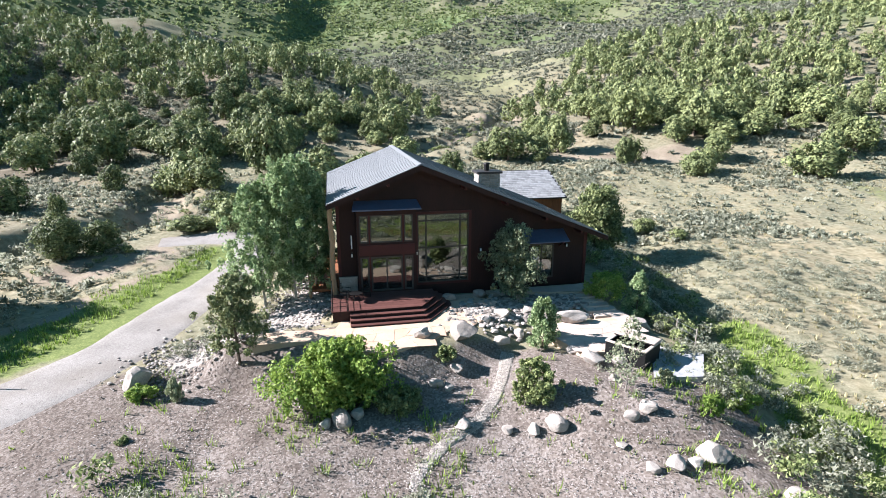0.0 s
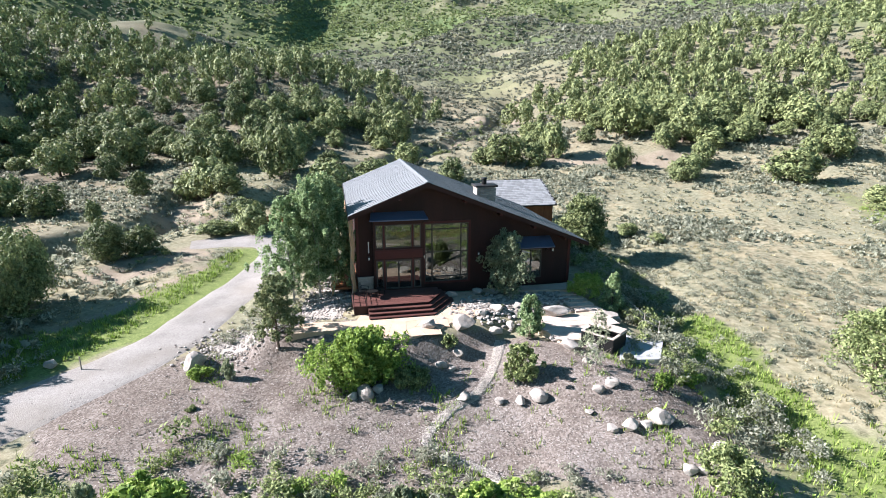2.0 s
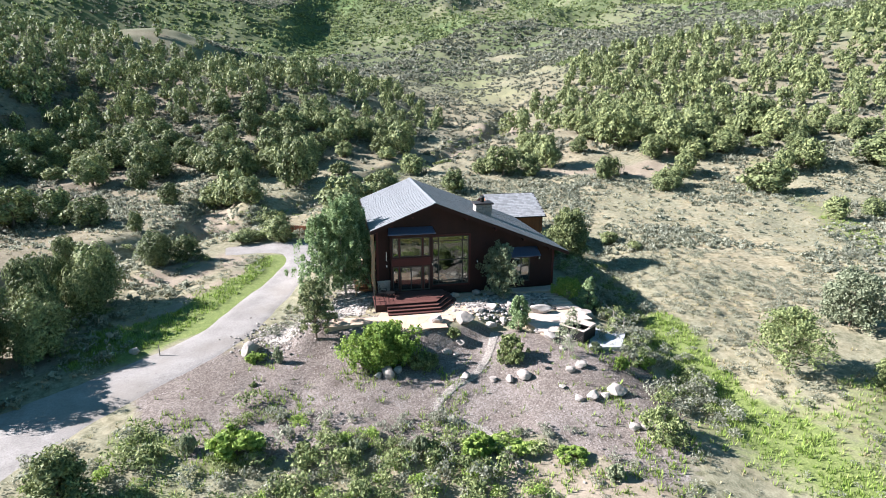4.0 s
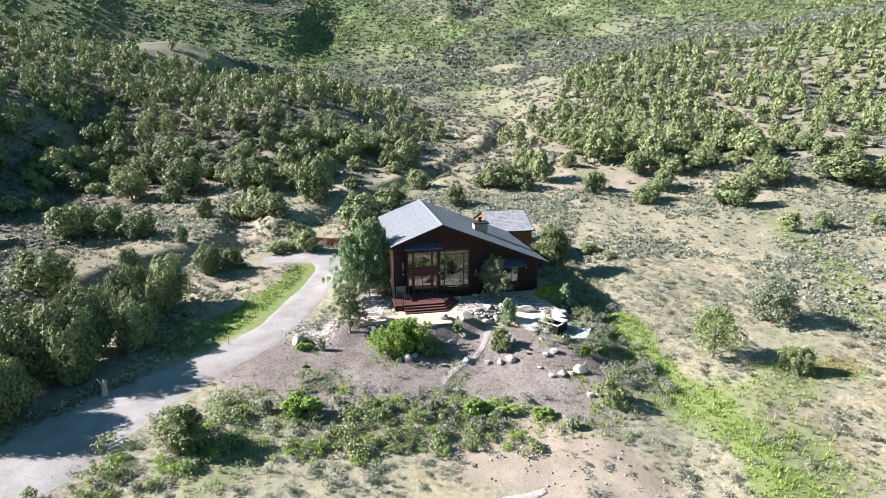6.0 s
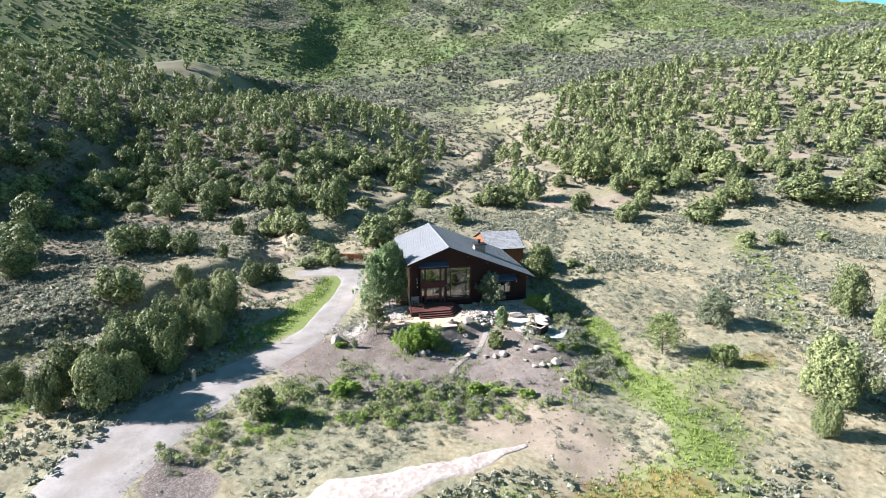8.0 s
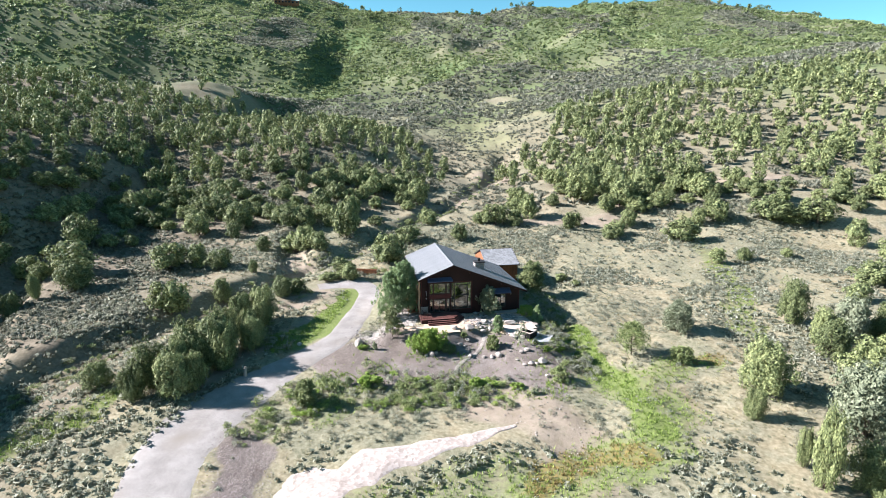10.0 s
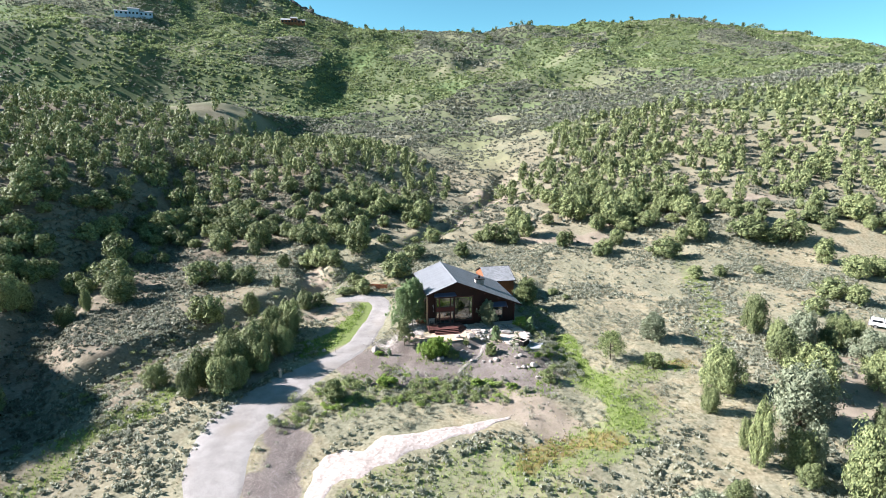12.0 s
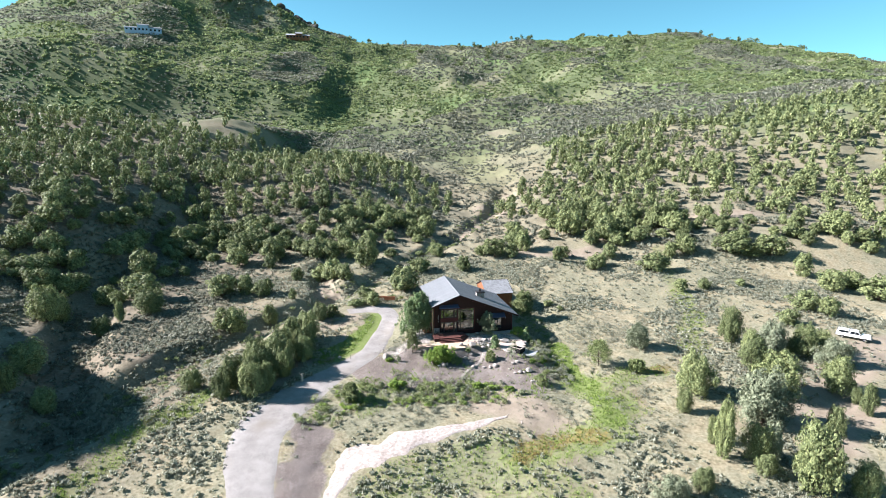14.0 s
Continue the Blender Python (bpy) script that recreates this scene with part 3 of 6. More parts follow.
# front wall with its openings, in bays between them
for a, b in ((-6.4, -5.3), (-5.3, -1.75), (-1.75, RIDGE_U), (RIDGE_U, 5.4), (5.4, 9.6)):
    bm = bmesh.new()
    holes = [o for o in ((-4.6, -2.0, 2.95, 7.7), (-1.6, 1.64, 3.15, 7.53), (5.7, 7.4, 2.95, 5.26)) if o[0] < b and o[1] > a]
    holes = [(max(a, o[0]), min(b, o[1]), o[2], o[3]) for o in holes]
    wall_with_openings(bm, a, b, 2.2, roof_under, holes, 0, 0.25)
    bmesh.ops.remove_doubles(bm, verts=bm.verts, dist=1e-4)
    part("wall", bm, SIDING, house)
bm = slab(bmesh.new(), [(-6.4, 2.2), (-1.5, 2.2), (9.6, 2.2), (9.6, roof_under(9.6)), (RIDGE_U, roof_under(RIDGE_U)), (-6.4, roof_under(-6.4))], 13.6, 13.85)
part("wall", bm, SIDING, house)
part("wall", box(bmesh.new(), -6.4, -6.15, 0.25, 13.6, 2.2, roof_under(-6.4)), SIDING, house)
part("wall", box(bmesh.new(), 9.35, 9.6, 0.25, 13.6, 2.2, roof_under(9.6)), SIDING, house)
part("floor", box(bmesh.new(), -6.15, 9.35, 0.25, 13.6, 2.75, FLOOR), INFLOOR, house)
part("partition", box(bmesh.new(), -6.15, 9.35, 6.0, 6.15, FLOOR, 6.4), INSIDE, house)
part("upper_floor", box(bmesh.new(), -6.15, -1.75, 0.26, 6.0, 5.35, 5.6), INSIDE, house)
# siding courses on the front
bm = bmesh.new()
part("corner_board", box(bm, -6.47, -6.28, -0.03, 0.1, 2.3, roof_under(-6.4) - 0.05), TRIM, house)
part("corner_board", box(bmesh.new(), 9.45, 9.66, -0.03, 0.1, 2.2, roof_under(9.6) - 0.05), TRIM, house)
part("stone_base", box(bmesh.new(), -6.42, -5.35, -0.14, -0.002, 2.3, 3.75, 0.02), STONE, house, "pale stone facing at the wall's foot")
part("base_cap", box(bmesh.new(), -6.46, -5.33, -0.18, -0.002, 3.75, 3.83), STONE, house)

# roof: standing seam panels on two decks
for side, far in ((-1, -6.95), (1, 10.6)):
    z = RIDGE_Z - PITCH * abs(far - RIDGE_U)
    bm = slab(bmesh.new(), [(RIDGE_U, RIDGE_Z), (far, z), (far, z - 0.2), (RIDGE_U, RIDGE_Z - 0.2)], -1.0, 14.6)
    deck_roof = part("roof", bm, FLASH, house, "grey metal roof")
    bm = slab(bmesh.new(), [(RIDGE_U, RIDGE_Z + 0.004), (far, z + 0.004), (far, z + 0.022), (RIDGE_U, RIDGE_Z + 0.022)], -1.02, -0.535)
    slab(bm, [(RIDGE_U, RIDGE_Z + 0.023), (far, z + 0.023), (far, z + 0.038), (RIDGE_U, RIDGE_Z + 0.038)], -1.02, -1.005)
    panel = part("roof_panel", bm, ROOF, deck_roof)
    for k in range(1, 32):
        again(panel, Matrix.Translation((0, 0.488 * k, 0)))
    bm = slab(bmesh.new(), [(RIDGE_U, RIDGE_Z - 0.02), (far + 0.02 * side, z - 0.02), (far + 0.02 * side, z - 0.3), (RIDGE_U, RIDGE_Z - 0.3)], -1.07, -1.02)
    part("barge_board", bm, SIDING, house)
    part("gutter", box(bmesh.new(), far - 0.06, far + 0.06, -1.0, 14.6, z - 0.17, z - 0.03), FLASH, house)
part("ridge_cap", slab(bmesh.new(), [(RIDGE_U - 0.22, RIDGE_Z - 0.02), (RIDGE_U, RIDGE_Z + 0.075), (RIDGE_U + 0.22, RIDGE_Z - 0.02)], -1.03, 14.62), ROOF, house)
for u in (-5.2, -3.4, 1.2, 3.8, 6.4, 8.8):
    z = roof_under(u)
    part("rafter_end", box(bmesh.new(), u - 0.08, u + 0.08, -0.98, 0, z - 0.2, z - 0.02), TRIM, house)

# tall window, bay with doors, right-hand door
glazed(house, -1.6, 1.64, 3.15, 7.53, 0.05, (-1.06, 1.08), (3.52, 5.4, 7.1))
for a, b, c, d in ((-1.75, -1.6, 3.0, 7.68), (1.64, 1.8, 3.0, 7.68), (-1.6, 1.64, 7.53, 7.68), (-1.6, 1.64, 3.0, 3.15)):
    part("casing", box(bmesh.new(), a, b, -0.04, -0.003, c, d), TRIM, house)
bay = part("bay", wall_with_openings(bmesh.new(), -5.3, -1.75, 2.6, lambda u: 8.0, [(-5.15, -4.62, 6.0, 7.68), (-4.52, -2.6, 6.0, 7.68), (-2.5, -1.95, 6.0, 7.68), (-5.15, -4.62, 2.97, 5.14), (-4.52, -2.6, 2.97, 5.14), (-2.5, -1.95, 2.97, 5.14)], -0.55, -0.4), SIDING, house)
part("bay_side", box(bmesh.new(), -5.3, -5.15, -0.4, -0.002, 2.6, 8.0), SIDING, house)
part("bay_side", box(bmesh.new(), -1.9, -1.75, -0.4, -0.002, 2.6, 8.0), SIDING, house)
for u0, u1 in ((-5.15, -4.62), (-4.52, -2.6), (-2.5, -1.95)):
    glazed(house, u0, u1, 6.0, 7.68, -0.5)
    glazed(house, u0, u1, 2.97, 5.14, -0.5, (-3.56,) if u1 - u0 > 1 else (), (), "glass_door", 0.1)
part("spandrel", box(bmesh.new(), -5.2, -1.85, -0.6, -0.553, 5.25, 5.88), TRIM, house, "dark red panel between the storeys")
part("bay_post", box(bmesh.new(), -4.62, -4.52, -0.58, -0.553, 2.97, 7.68), TRIM, house)
part("bay_post", box(bmesh.new(), -2.6, -2.5, -0.58, -0.553, 2.97, 7.68), TRIM, house)
bm = bmesh.new()
vs = [bm.verts.new(v) for v in ((-5.55, -1.0, 8.02), (-1.5, -1.0, 8.02), (-1.65, -0.01, 8.4), (-5.4, -0.01, 8.4), (-5.55, -1.0, 8.1), (-1.5, -1.0, 8.1), (-1.65, -0.01, 8.48), (-5.4, -0.01, 8.48))]
for q in ((0, 1, 2, 3), (4, 7, 6, 5), (0, 4, 5, 1), (1, 5, 6, 2), (2, 6, 7, 3), (3, 7, 4, 0)):
    bm.faces.new([vs[i] for i in q])
part("bay_roof", bm, BLUE_METAL, house, "blue-grey metal roof over the bay")
glazed(house, 5.7, 7.4, 2.95, 5.26, 0.05, (6.55,), (), "glass_door", 0.1)
bm = slab(bmesh.new(), [(4.7, 5.6), (7.95, 5.6), (7.95, 5.66), (4.7, 5.66)], -1.15, -0.01)
for v in bm.verts:
    v.co.z += 0.5 * (v.co.y + 1.15)
part("awning_roof", bm, BLUE_METAL, house, "blue-grey metal awning over the side door")
for u in (4.9, 7.75):
    part("awning_bracket", rod(bmesh.new(), (u, -0.02, 5.1), (u, -0.95, 5.62), 0.05, 0.05, 6), TRIM, house)
for u, y, z in ((-5.62, 0, 5.05), (-1.68, -0.02, 5.0), (8.2, 0, 5.0), (2.4, 0, 5.0)):
    lamp = part("wall_lamp", box(bmesh.new(), u - 0.06, u + 0.06, y - 0.16, y - 0.003, z, z + 0.3, 0.015), IRON, house)
    part("lamp_glass", box(bmesh.new(), u - 0.045, u + 0.045, y - 0.175, y - 0.162, z + 0.04, z + 0.22), WHITE, lamp)
part("down_pipe", rod(bmesh.new(), (-5.62, -0.06, 5.6), (-5.62, -0.06, 6.4), 0.04), WHITE, house)

# log posts and porch on the sunny side
for u, v in ((-6.78, -0.45), (-6.9, 3.2), (-6.9, 7.0)):
    bm = bmesh.new()
    prev = Vector((u, v, 2.2))
    for k in range(1, 7):
        nxt = Vector((u + 0.05 * math.sin(k * 2.1 + v), v + 0.05 * math.cos(k * 1.7), 2.2 + (roof_under(u) - 2.2) * k / 6))
        rod(bm, prev, nxt, 0.16 + 0.02 * math.sin(k * 3), 0.15, 9)
        prev = nxt
    part("log_post", bm, LOG, house, "peeled log post")
part("porch_floor", box(bmesh.new(), -8.3, -6.42, 1.0, 9.0, 2.62, 2.8), CEDAR, house)
for z in (3.05, 3.35, 3.65):
    part("porch_rail", rod(bmesh.new(), (-8.25, 1.0, z), (-8.25, 9.0, z), 0.06), LOG, house)
for v in (1.0, 3.0, 5.0, 7.0, 9.0):
    part("porch_post", rod(bmesh.new(), (-8.25, v, 2.0), (-8.25, v, 3.75), 0.08), LOG, house)

# stone chimney
CHIM = (3.35, 4.95, 4.2, 5.4)
chimney = part("chimney", box(bmesh.new(), CHIM[0] + 0.05, CHIM[1] - 0.05, CHIM[2] + 0.05, CHIM[3] - 0.05, 6.5, 9.35), MORTAR, house, "stacked grey stone chimney")
part("chimney_cap", box(bmesh.new(), CHIM[0] - 0.12, CHIM[1] + 0.12, CHIM[2] - 0.12, CHIM[3] + 0.12, 9.35, 9.5, 0.02), FLASH, chimney)
part("flue", rod(bmesh.new(), (4.1, 4.8, 9.5), (4.1, 4.8, 9.95), 0.2, 0.2, 12), IRON, chimney)
part("flue_cap", rod(bmesh.new(), (4.1, 4.8, 9.95), (4.1, 4.8, 10.05), 0.28, 0.22, 12), IRON, chimney)

# deck and its steps
deck = holder("deck", HOUSE, "low red-stained timber deck with wide steps", "deck")
V_FRONT = -3.45
outline = [(-6.95, V_FRONT), (-1.9, V_FRONT), (-0.8, -1.86), (-0.8, -0.7), (-6.95, -0.7)]
part("deck_frame", prism(bmesh.new(), [(-6.9, V_FRONT + 0.05), (-1.92, V_FRONT + 0.05), (-0.85, -1.85), (-0.85, -0.6), (-6.9, -0.6)], 2.3, FLOOR - 0.06), SHADED_RISER, deck)
v = V_FRONT
while v < -0.72:
    b = min(v + 0.142, -0.6)
    right = min(-0.8, -1.9 + (v - V_FRONT) / 1.59 * 1.1)
    right2 = min(-0.8, -1.9 + (b - V_FRONT) / 1.59 * 1.1)
    part("deck_board", prism(bmesh.new(), [(-6.97, v), (right, v), (right2, b - 0.008), (-6.97, b - 0.008)], FLOOR - 0.055, FLOOR - 0.02), DECKING, deck)
    v = b
for k in range(1, 4):
    top, g = FLOOR - 0.02 - 0.165 * k, 0.33 * k
    poly = [(-5.95, V_FRONT - g), (-1.95 + 0.25 * g, V_FRONT - g), (-0.8 + 0.85 * g, -1.9 - 0.3 * g), (-0.8 + 0.85 * g, -0.62), (-5.95, -0.62)]
    part("step_riser", prism(bmesh.new(), poly, 2.15, top - 0.045), SHADED_RISER, deck)
    part("step_tread", prism(bmesh.new(), [(-5.98, poly[0][1] - 0.03), (poly[1][0] + 0.01, poly[1][1] - 0.03), (poly[2][0] + 0.03, poly[2][1]), (poly[3][0] + 0.03, -0.62), (-5.98, -0.62)], top - 0.044, top), DECKING, deck)
for u, v in ((-6.9, -0.8), (-6.9, -2.1), (-6.9, -3.38), (-6.05, -3.38)):
    part("rail_post", rod(bmesh.new(), (u, v, FLOOR - 0.02), (u, v, FLOOR + 0.95), 0.025), IRON, deck)
for z in (0.25, 0.48, 0.71, 0.94):
    part("rail", rod(bmesh.new(), (-6.9, -0.8, FLOOR + z), (-6.9, -3.38, FLOOR + z), 0.014), IRON, deck)
    part("rail", rod(bmesh.new(), (-6.9, -3.38, FLOOR + z), (-6.05, -3.38, FLOOR + z), 0.014), IRON, deck)


def patio_chair(m):
    ob = holder("patio_chair", m, "dark metal garden chair on the timber deck", "chair", "chairs on the deck")
    part("seat", box(bmesh.new(), -0.25, 0.25, -0.25, 0.25, 0.41, 0.45, 0.01), IRON, ob)
    bm = bmesh.new()
    for k in range(5):
        rod(bm, (-0.22 + 0.11 * k, 0.25, 0.45), (-0.22 + 0.11 * k, 0.34, 0.92), 0.012)
    rod(bm, (-0.24, 0.34, 0.92), (0.24, 0.34, 0.92), 0.018)
    part("backrest", bm, IRON, ob)
    for x in (-0.23, 0.23):
        part("armrest", rod(bmesh.new(), (x, -0.22, 0.65), (x, 0.3, 0.67), 0.018), IRON, ob)
        for y in (-0.23, 0.23):
            part("leg", rod(bmesh.new(), (x, y, 0), (x, y, 0.65 if y < 0 else 0.42), 0.015), IRON, ob)
    return ob


chair = patio_chair(HOUSE @ pose(-6.1, -1.5, FLOOR - 0.02, 0, 0, 70))
copy_thing(chair, HOUSE @ pose(-5.0, -1.25, FLOOR - 0.02, 0, 0, -60))
table = holder("patio_table", HOUSE @ pose(-5.55, -2.0, FLOOR - 0.02), "small dark metal table on the timber deck", "table")
part("tabletop", rod(bmesh.new(), (0, 0, 0.5), (0, 0, 0.53), 0.38, 0.38, 20), IRON, table)
for k in range(3):
    a = 2.09 * k
    part("leg", rod(bmesh.new(), (0.28 * math.cos(a), 0.28 * math.sin(a), 0), (0.12 * math.cos(a), 0.12 * math.sin(a), 0.5), 0.015), IRON, table)

# outbuilding behind
garage = holder("outbuilding", HOUSE, "cedar-sided outbuilding with a grey shingle roof", "garage")
part("wall", box(bmesh.new(), 9.0, 15.1, 16.5, 16.7, 1.4, 5.35), CEDAR, garage)
part("wall", slab(bmesh.new(), [(15.1, 1.4), (15.1, 5.35)] + [(14.9, 5.35), (14.9, 1.4)], 16.7, 25.0), CEDAR, garage)
part("wall", slab(bmesh.new(), [(9.0, 1.4), (9.0, 5.35), (9.2, 5.35), (9.2, 1.4)], 16.7, 25.0), CEDAR, garage)
part("wall", box(bmesh.new(), 9.0, 15.1, 25.0, 25.2, 1.4, 5.35), CEDAR, garage)
for u in (9.0, 14.9):
    bm = bmesh.new()
    a = [bm.verts.new((u, y, z)) for y, z in ((16.5, 5.35), (25.2, 5.35), (20.9, 7.25))]
    b = [bm.verts.new((u + 0.2, y, z)) for y, z in ((16.5, 5.35), (25.2, 5.35), (20.9, 7.25))]
    bm.faces.new(a), bm.faces.new(b[::-1])
    for i in range(3):
        bm.faces.new((a[i], a[(i + 1) % 3], b[(i + 1) % 3], b[i]))
    part("gable_end", bm, CEDAR, garage)
for y0, y1 in ((16.0, 20.9), (25.8, 20.9)):
    bm = bmesh.new()
    vs = [bm.verts.new(c) for c in ((8.75, y0, 5.27), (15.4, y0, 5.27), (15.4, y1, 7.35), (8.75, y1, 7.35), (8.75, y0, 5.4), (15.4, y0, 5.4), (15.4, y1, 7.48), (8.75, y1, 7.48))]
    for q in ((0, 1, 2, 3), (4, 7, 6, 5), (0, 4, 5, 1), (1, 5, 6, 2), (2, 6, 7, 3), (3, 7, 4, 0)):
        bm.faces.new([vs[i] for i in q])
    part("roof", bm, FLASH, garage, "grey shingle roof")
course_len, slope = 4.95 / 20, math.atan2(2.08, 4.9)
bm = bmesh.new()
box(bm, 0, 0.355, 0, 0.36, 0.004, 0.022)
tile = part("shingle", bm, SHINGLE, garage)
tile.matrix_basis = pose(8.75, 15.97, 5.4, math.degrees(slope) - 2.2)
for r in range(15):
    for c in range(19):
        if r or c:
            s = 0.345 * r
            x = 8.72 + 0.36 * c - (0.18 if r % 2 else 0)
            again(tile, pose(max(8.72, x), 15.97 + s * math.cos(slope), 5.405 + s * math.sin(slope), math.degrees(slope) - 2.2)) if x < 15.1 else None
batten = part("batten", box(bmesh.new(), 9.0, 9.05, 16.46, 16.499, 1.4, 5.3), CEDAR, garage)
for k in range(1, 20):
    again(batten, Matrix.Translation((0.318 * k, 0, 0)))
side_batten = part("batten", box(bmesh.new(), 8.96, 8.999, 16.6, 16.65, 1.4, 5.35), CEDAR, garage)
for k in range(1, 22):
    again(side_batten, Matrix.Translation((0, 0.39 * k, 0)))

# stones of the chimney, course by course
rng_stone = random.Random(4)
stone_meshes = []
for k in range(6):
    bm = bmesh.new()
    w = (0.22, 0.3, 0.38, 0.27, 0.34, 0.45)[k]
    box(bm, 0, w - 0.02, 0, 0.09, 0, 0.125, 0.018)
    data = bpy.data.meshes.new("stone")
    bmesh.ops.recalc_face_normals(bm, faces=bm.faces)
    bm.to_mesh(data)
    bm.free()
    data.materials.append(STONE)
    stone_meshes.append((w, data))
for face, (ox, oy, turn, length, low) in enumerate(((CHIM[0], CHIM[2], 0, CHIM[1] - CHIM[0], 7.4), (CHIM[0], CHIM[3], -90, CHIM[3] - CHIM[2], 8.3))):
    z = low
    while z < 9.25:
        s = 0.0
        while s < length - 0.1:
            w, data = rng_stone.choice(stone_meshes)
            w2 = min(w, length - s)
            o = new("stone", data)
            o.parent = chimney
            o.matrix_basis = pose(ox, oy, z, 0, 0, turn) @ pose(s, rng_stone.uniform(-0.02, 0.02), 0) @ Matrix.Diagonal((w2 / w, 1, 0.95, 1))
            s += w2
        z += 0.132


# ---- plants ----
def leaf_faces(rng, pos, facing, size, long=1.3, loose=0.75):
    """Small three-cornered leaf sprays at pos that face roughly along facing."""
    n = len(pos)
    f = facing + rng.normal(0, loose, (n, 3))
    f /= np.linalg.norm(f, axis=1)[:, None] + 1e-9
    up = rng.normal(0, 0.7, (n, 3)) + np.array([0, 0, 1.0])
    a = np.cross(f, up)
    a /= np.linalg.norm(a, axis=1)[:, None] + 1e-9
    b = np.cross(a, f)
    s = (size * rng.uniform(0.6, 1.35, n))[:, None]
    a, b = a * s * 0.55, b * s * 0.6 * long
    k = rng.uniform(-0.5, 0.5, (n, 1))
    return np.stack([pos - a - b * 0.7, pos + a - b * (0.7 + 0.4 * k), pos + a * k + b], 1)


def crown_faces(rng, h, w, clumps, leaves, leaf, low=0.08, profile="round", ragged=0.3, tuft=(1.0, 1.15)):
    """A crown of many clumps within an uneven envelope, each a shell of leaf sprays."""
    z = low + (1 - low) * rng.uniform(0, 1, clumps) ** 0.85
    if profile == "round":
        r = np.sqrt(np.clip(1 - ((z - 0.45) / 0.6) ** 2, 0.05, 1))
    elif profile == "cone":
        r = np.clip(1.06 - z, 0.05, 1) ** 0.62
    else:
        r = np.clip(1.0 - np.abs(z - 0.42) * 1.25, 0.15, 1) ** 0.7
    ang = rng.uniform(0, 6.2832, clumps)
    lobes = 1 + ragged * np.sin(ang * 2 + rng.uniform(0, 6)) * 0.6 + ragged * rng.normal(0, 0.5, clumps)
    rad = w / 2 * r * lobes * rng.uniform(0.15, 1, clumps) ** 0.4 * 0.76
    c = np.stack([rad * np.cos(ang), rad * np.sin(ang), z * h * 0.9 * rng.uniform(0.93, 1.05, clumps)], -1)
    rc = w * tuft[0] * rng.uniform(0.06, 0.125, clumps) * (0.6 + 0.4 * r)
    d = rng.normal(0, 1, (clumps, leaves, 3)) + np.array([0, 0, 0.35])
    d /= np.linalg.norm(d, axis=2)[..., None]
    p = c[:, None] + d * (rc[:, None] * rng.uniform(0.45, 1.1, (clumps, leaves)))[..., None] * np.array([1, 1, tuft[1]])
    p, d = p.reshape(-1, 3), d.reshape(-1, 3)
    p[:, 2] = np.maximum(p[:, 2], 0.05 * h)
    return leaf_faces(rng, p, d, leaf)


def juniper_faces(rng, h, w, lobes, leaves, leaf, slim=0.5, fat=0.12):
    """A juniper: upright pointed lobes packed into an uneven ovoid crown, each a shell of short upright sprays."""
    z = rng.uniform(0.02, 0.74, lobes)
    wide = np.clip(np.sin(np.pi * np.clip(0.16 + 0.86 * z, 0, 1)) ** 0.7, 0.1, 1) * (1 - slim * np.maximum(0, z - 0.3))
    ang = rng.uniform(0, 6.2832, lobes)
    bulge = 1 + 0.22 * np.sin(2 * ang + rng.uniform(0, 6)) + rng.normal(0, 0.2, lobes)
    rad = w * 0.5 * wide * bulge * rng.uniform(0.2, 0.82, lobes) ** 0.5 * 0.86
    c = np.stack([rad * np.cos(ang), rad * np.sin(ang), z * h], -1)
    size = rng.uniform(0.6, 1.3, lobes)
    up = rng.uniform(0, 1, (lobes, leaves)) ** 0.8
    a = rng.uniform(0, 6.2832, (lobes, leaves))
    r = np.sin(np.pi * (0.12 + 0.86 * up)) ** 0.8 * (fat * w * size)[:, None] * rng.uniform(0.75, 1.1, (lobes, leaves))
    p = c[:, None] + np.stack([r * np.cos(a), r * np.sin(a), (up - 0.12) * (0.30 * h * size)[:, None]], -1)
    out = np.stack([np.cos(a), np.sin(a), 1.3 * (up - 0.35)], -1) + 0.9 * c[:, None] / np.array([w / 2, w / 2, 1e9])
    p, out = p.reshape(-1, 3), out.reshape(-1, 3)
    p[:, 2] = np.clip(p[:, 2], 0.04 * h, None)
    return leaf_faces(rng, p, out, leaf, 1.9, 0.4)


def limbs_mesh(rng, h, w, count, thick, fork=0.12):
    """A tapered trunk that forks into limbs."""
    bm = bmesh.new()
    top = Vector((rng.normal(0, 0.03) * h, rng.normal(0, 0.03) * h, h * 0.72))
    rod(bm, (0, 0, -0.25), top * 0.45, thick, thick * 0.7, 7)
    rod(bm, top * 0.43, top, thick * 0.7, thick * 0.15, 6)
    for k in range(count):
        s = fork + (0.6 - fork) * k / max(1, count - 1)
        ang = 2.4 * k + rng.uniform(-0.4, 0.4)
        a = top * s
        b = a + Vector((math.cos(ang) * w * 0.34, math.sin(ang) * w * 0.34, h * rng.uniform(0.14, 0.3)))
        mid = a.lerp(b, 0.5) + Vector((0, 0, -0.03 * h))
        rod(bm, a, mid, thick * 0.42, thick * 0.3, 5)
        rod(bm, mid, b, thick * 0.3, thick * 0.08, 5)
    return bm


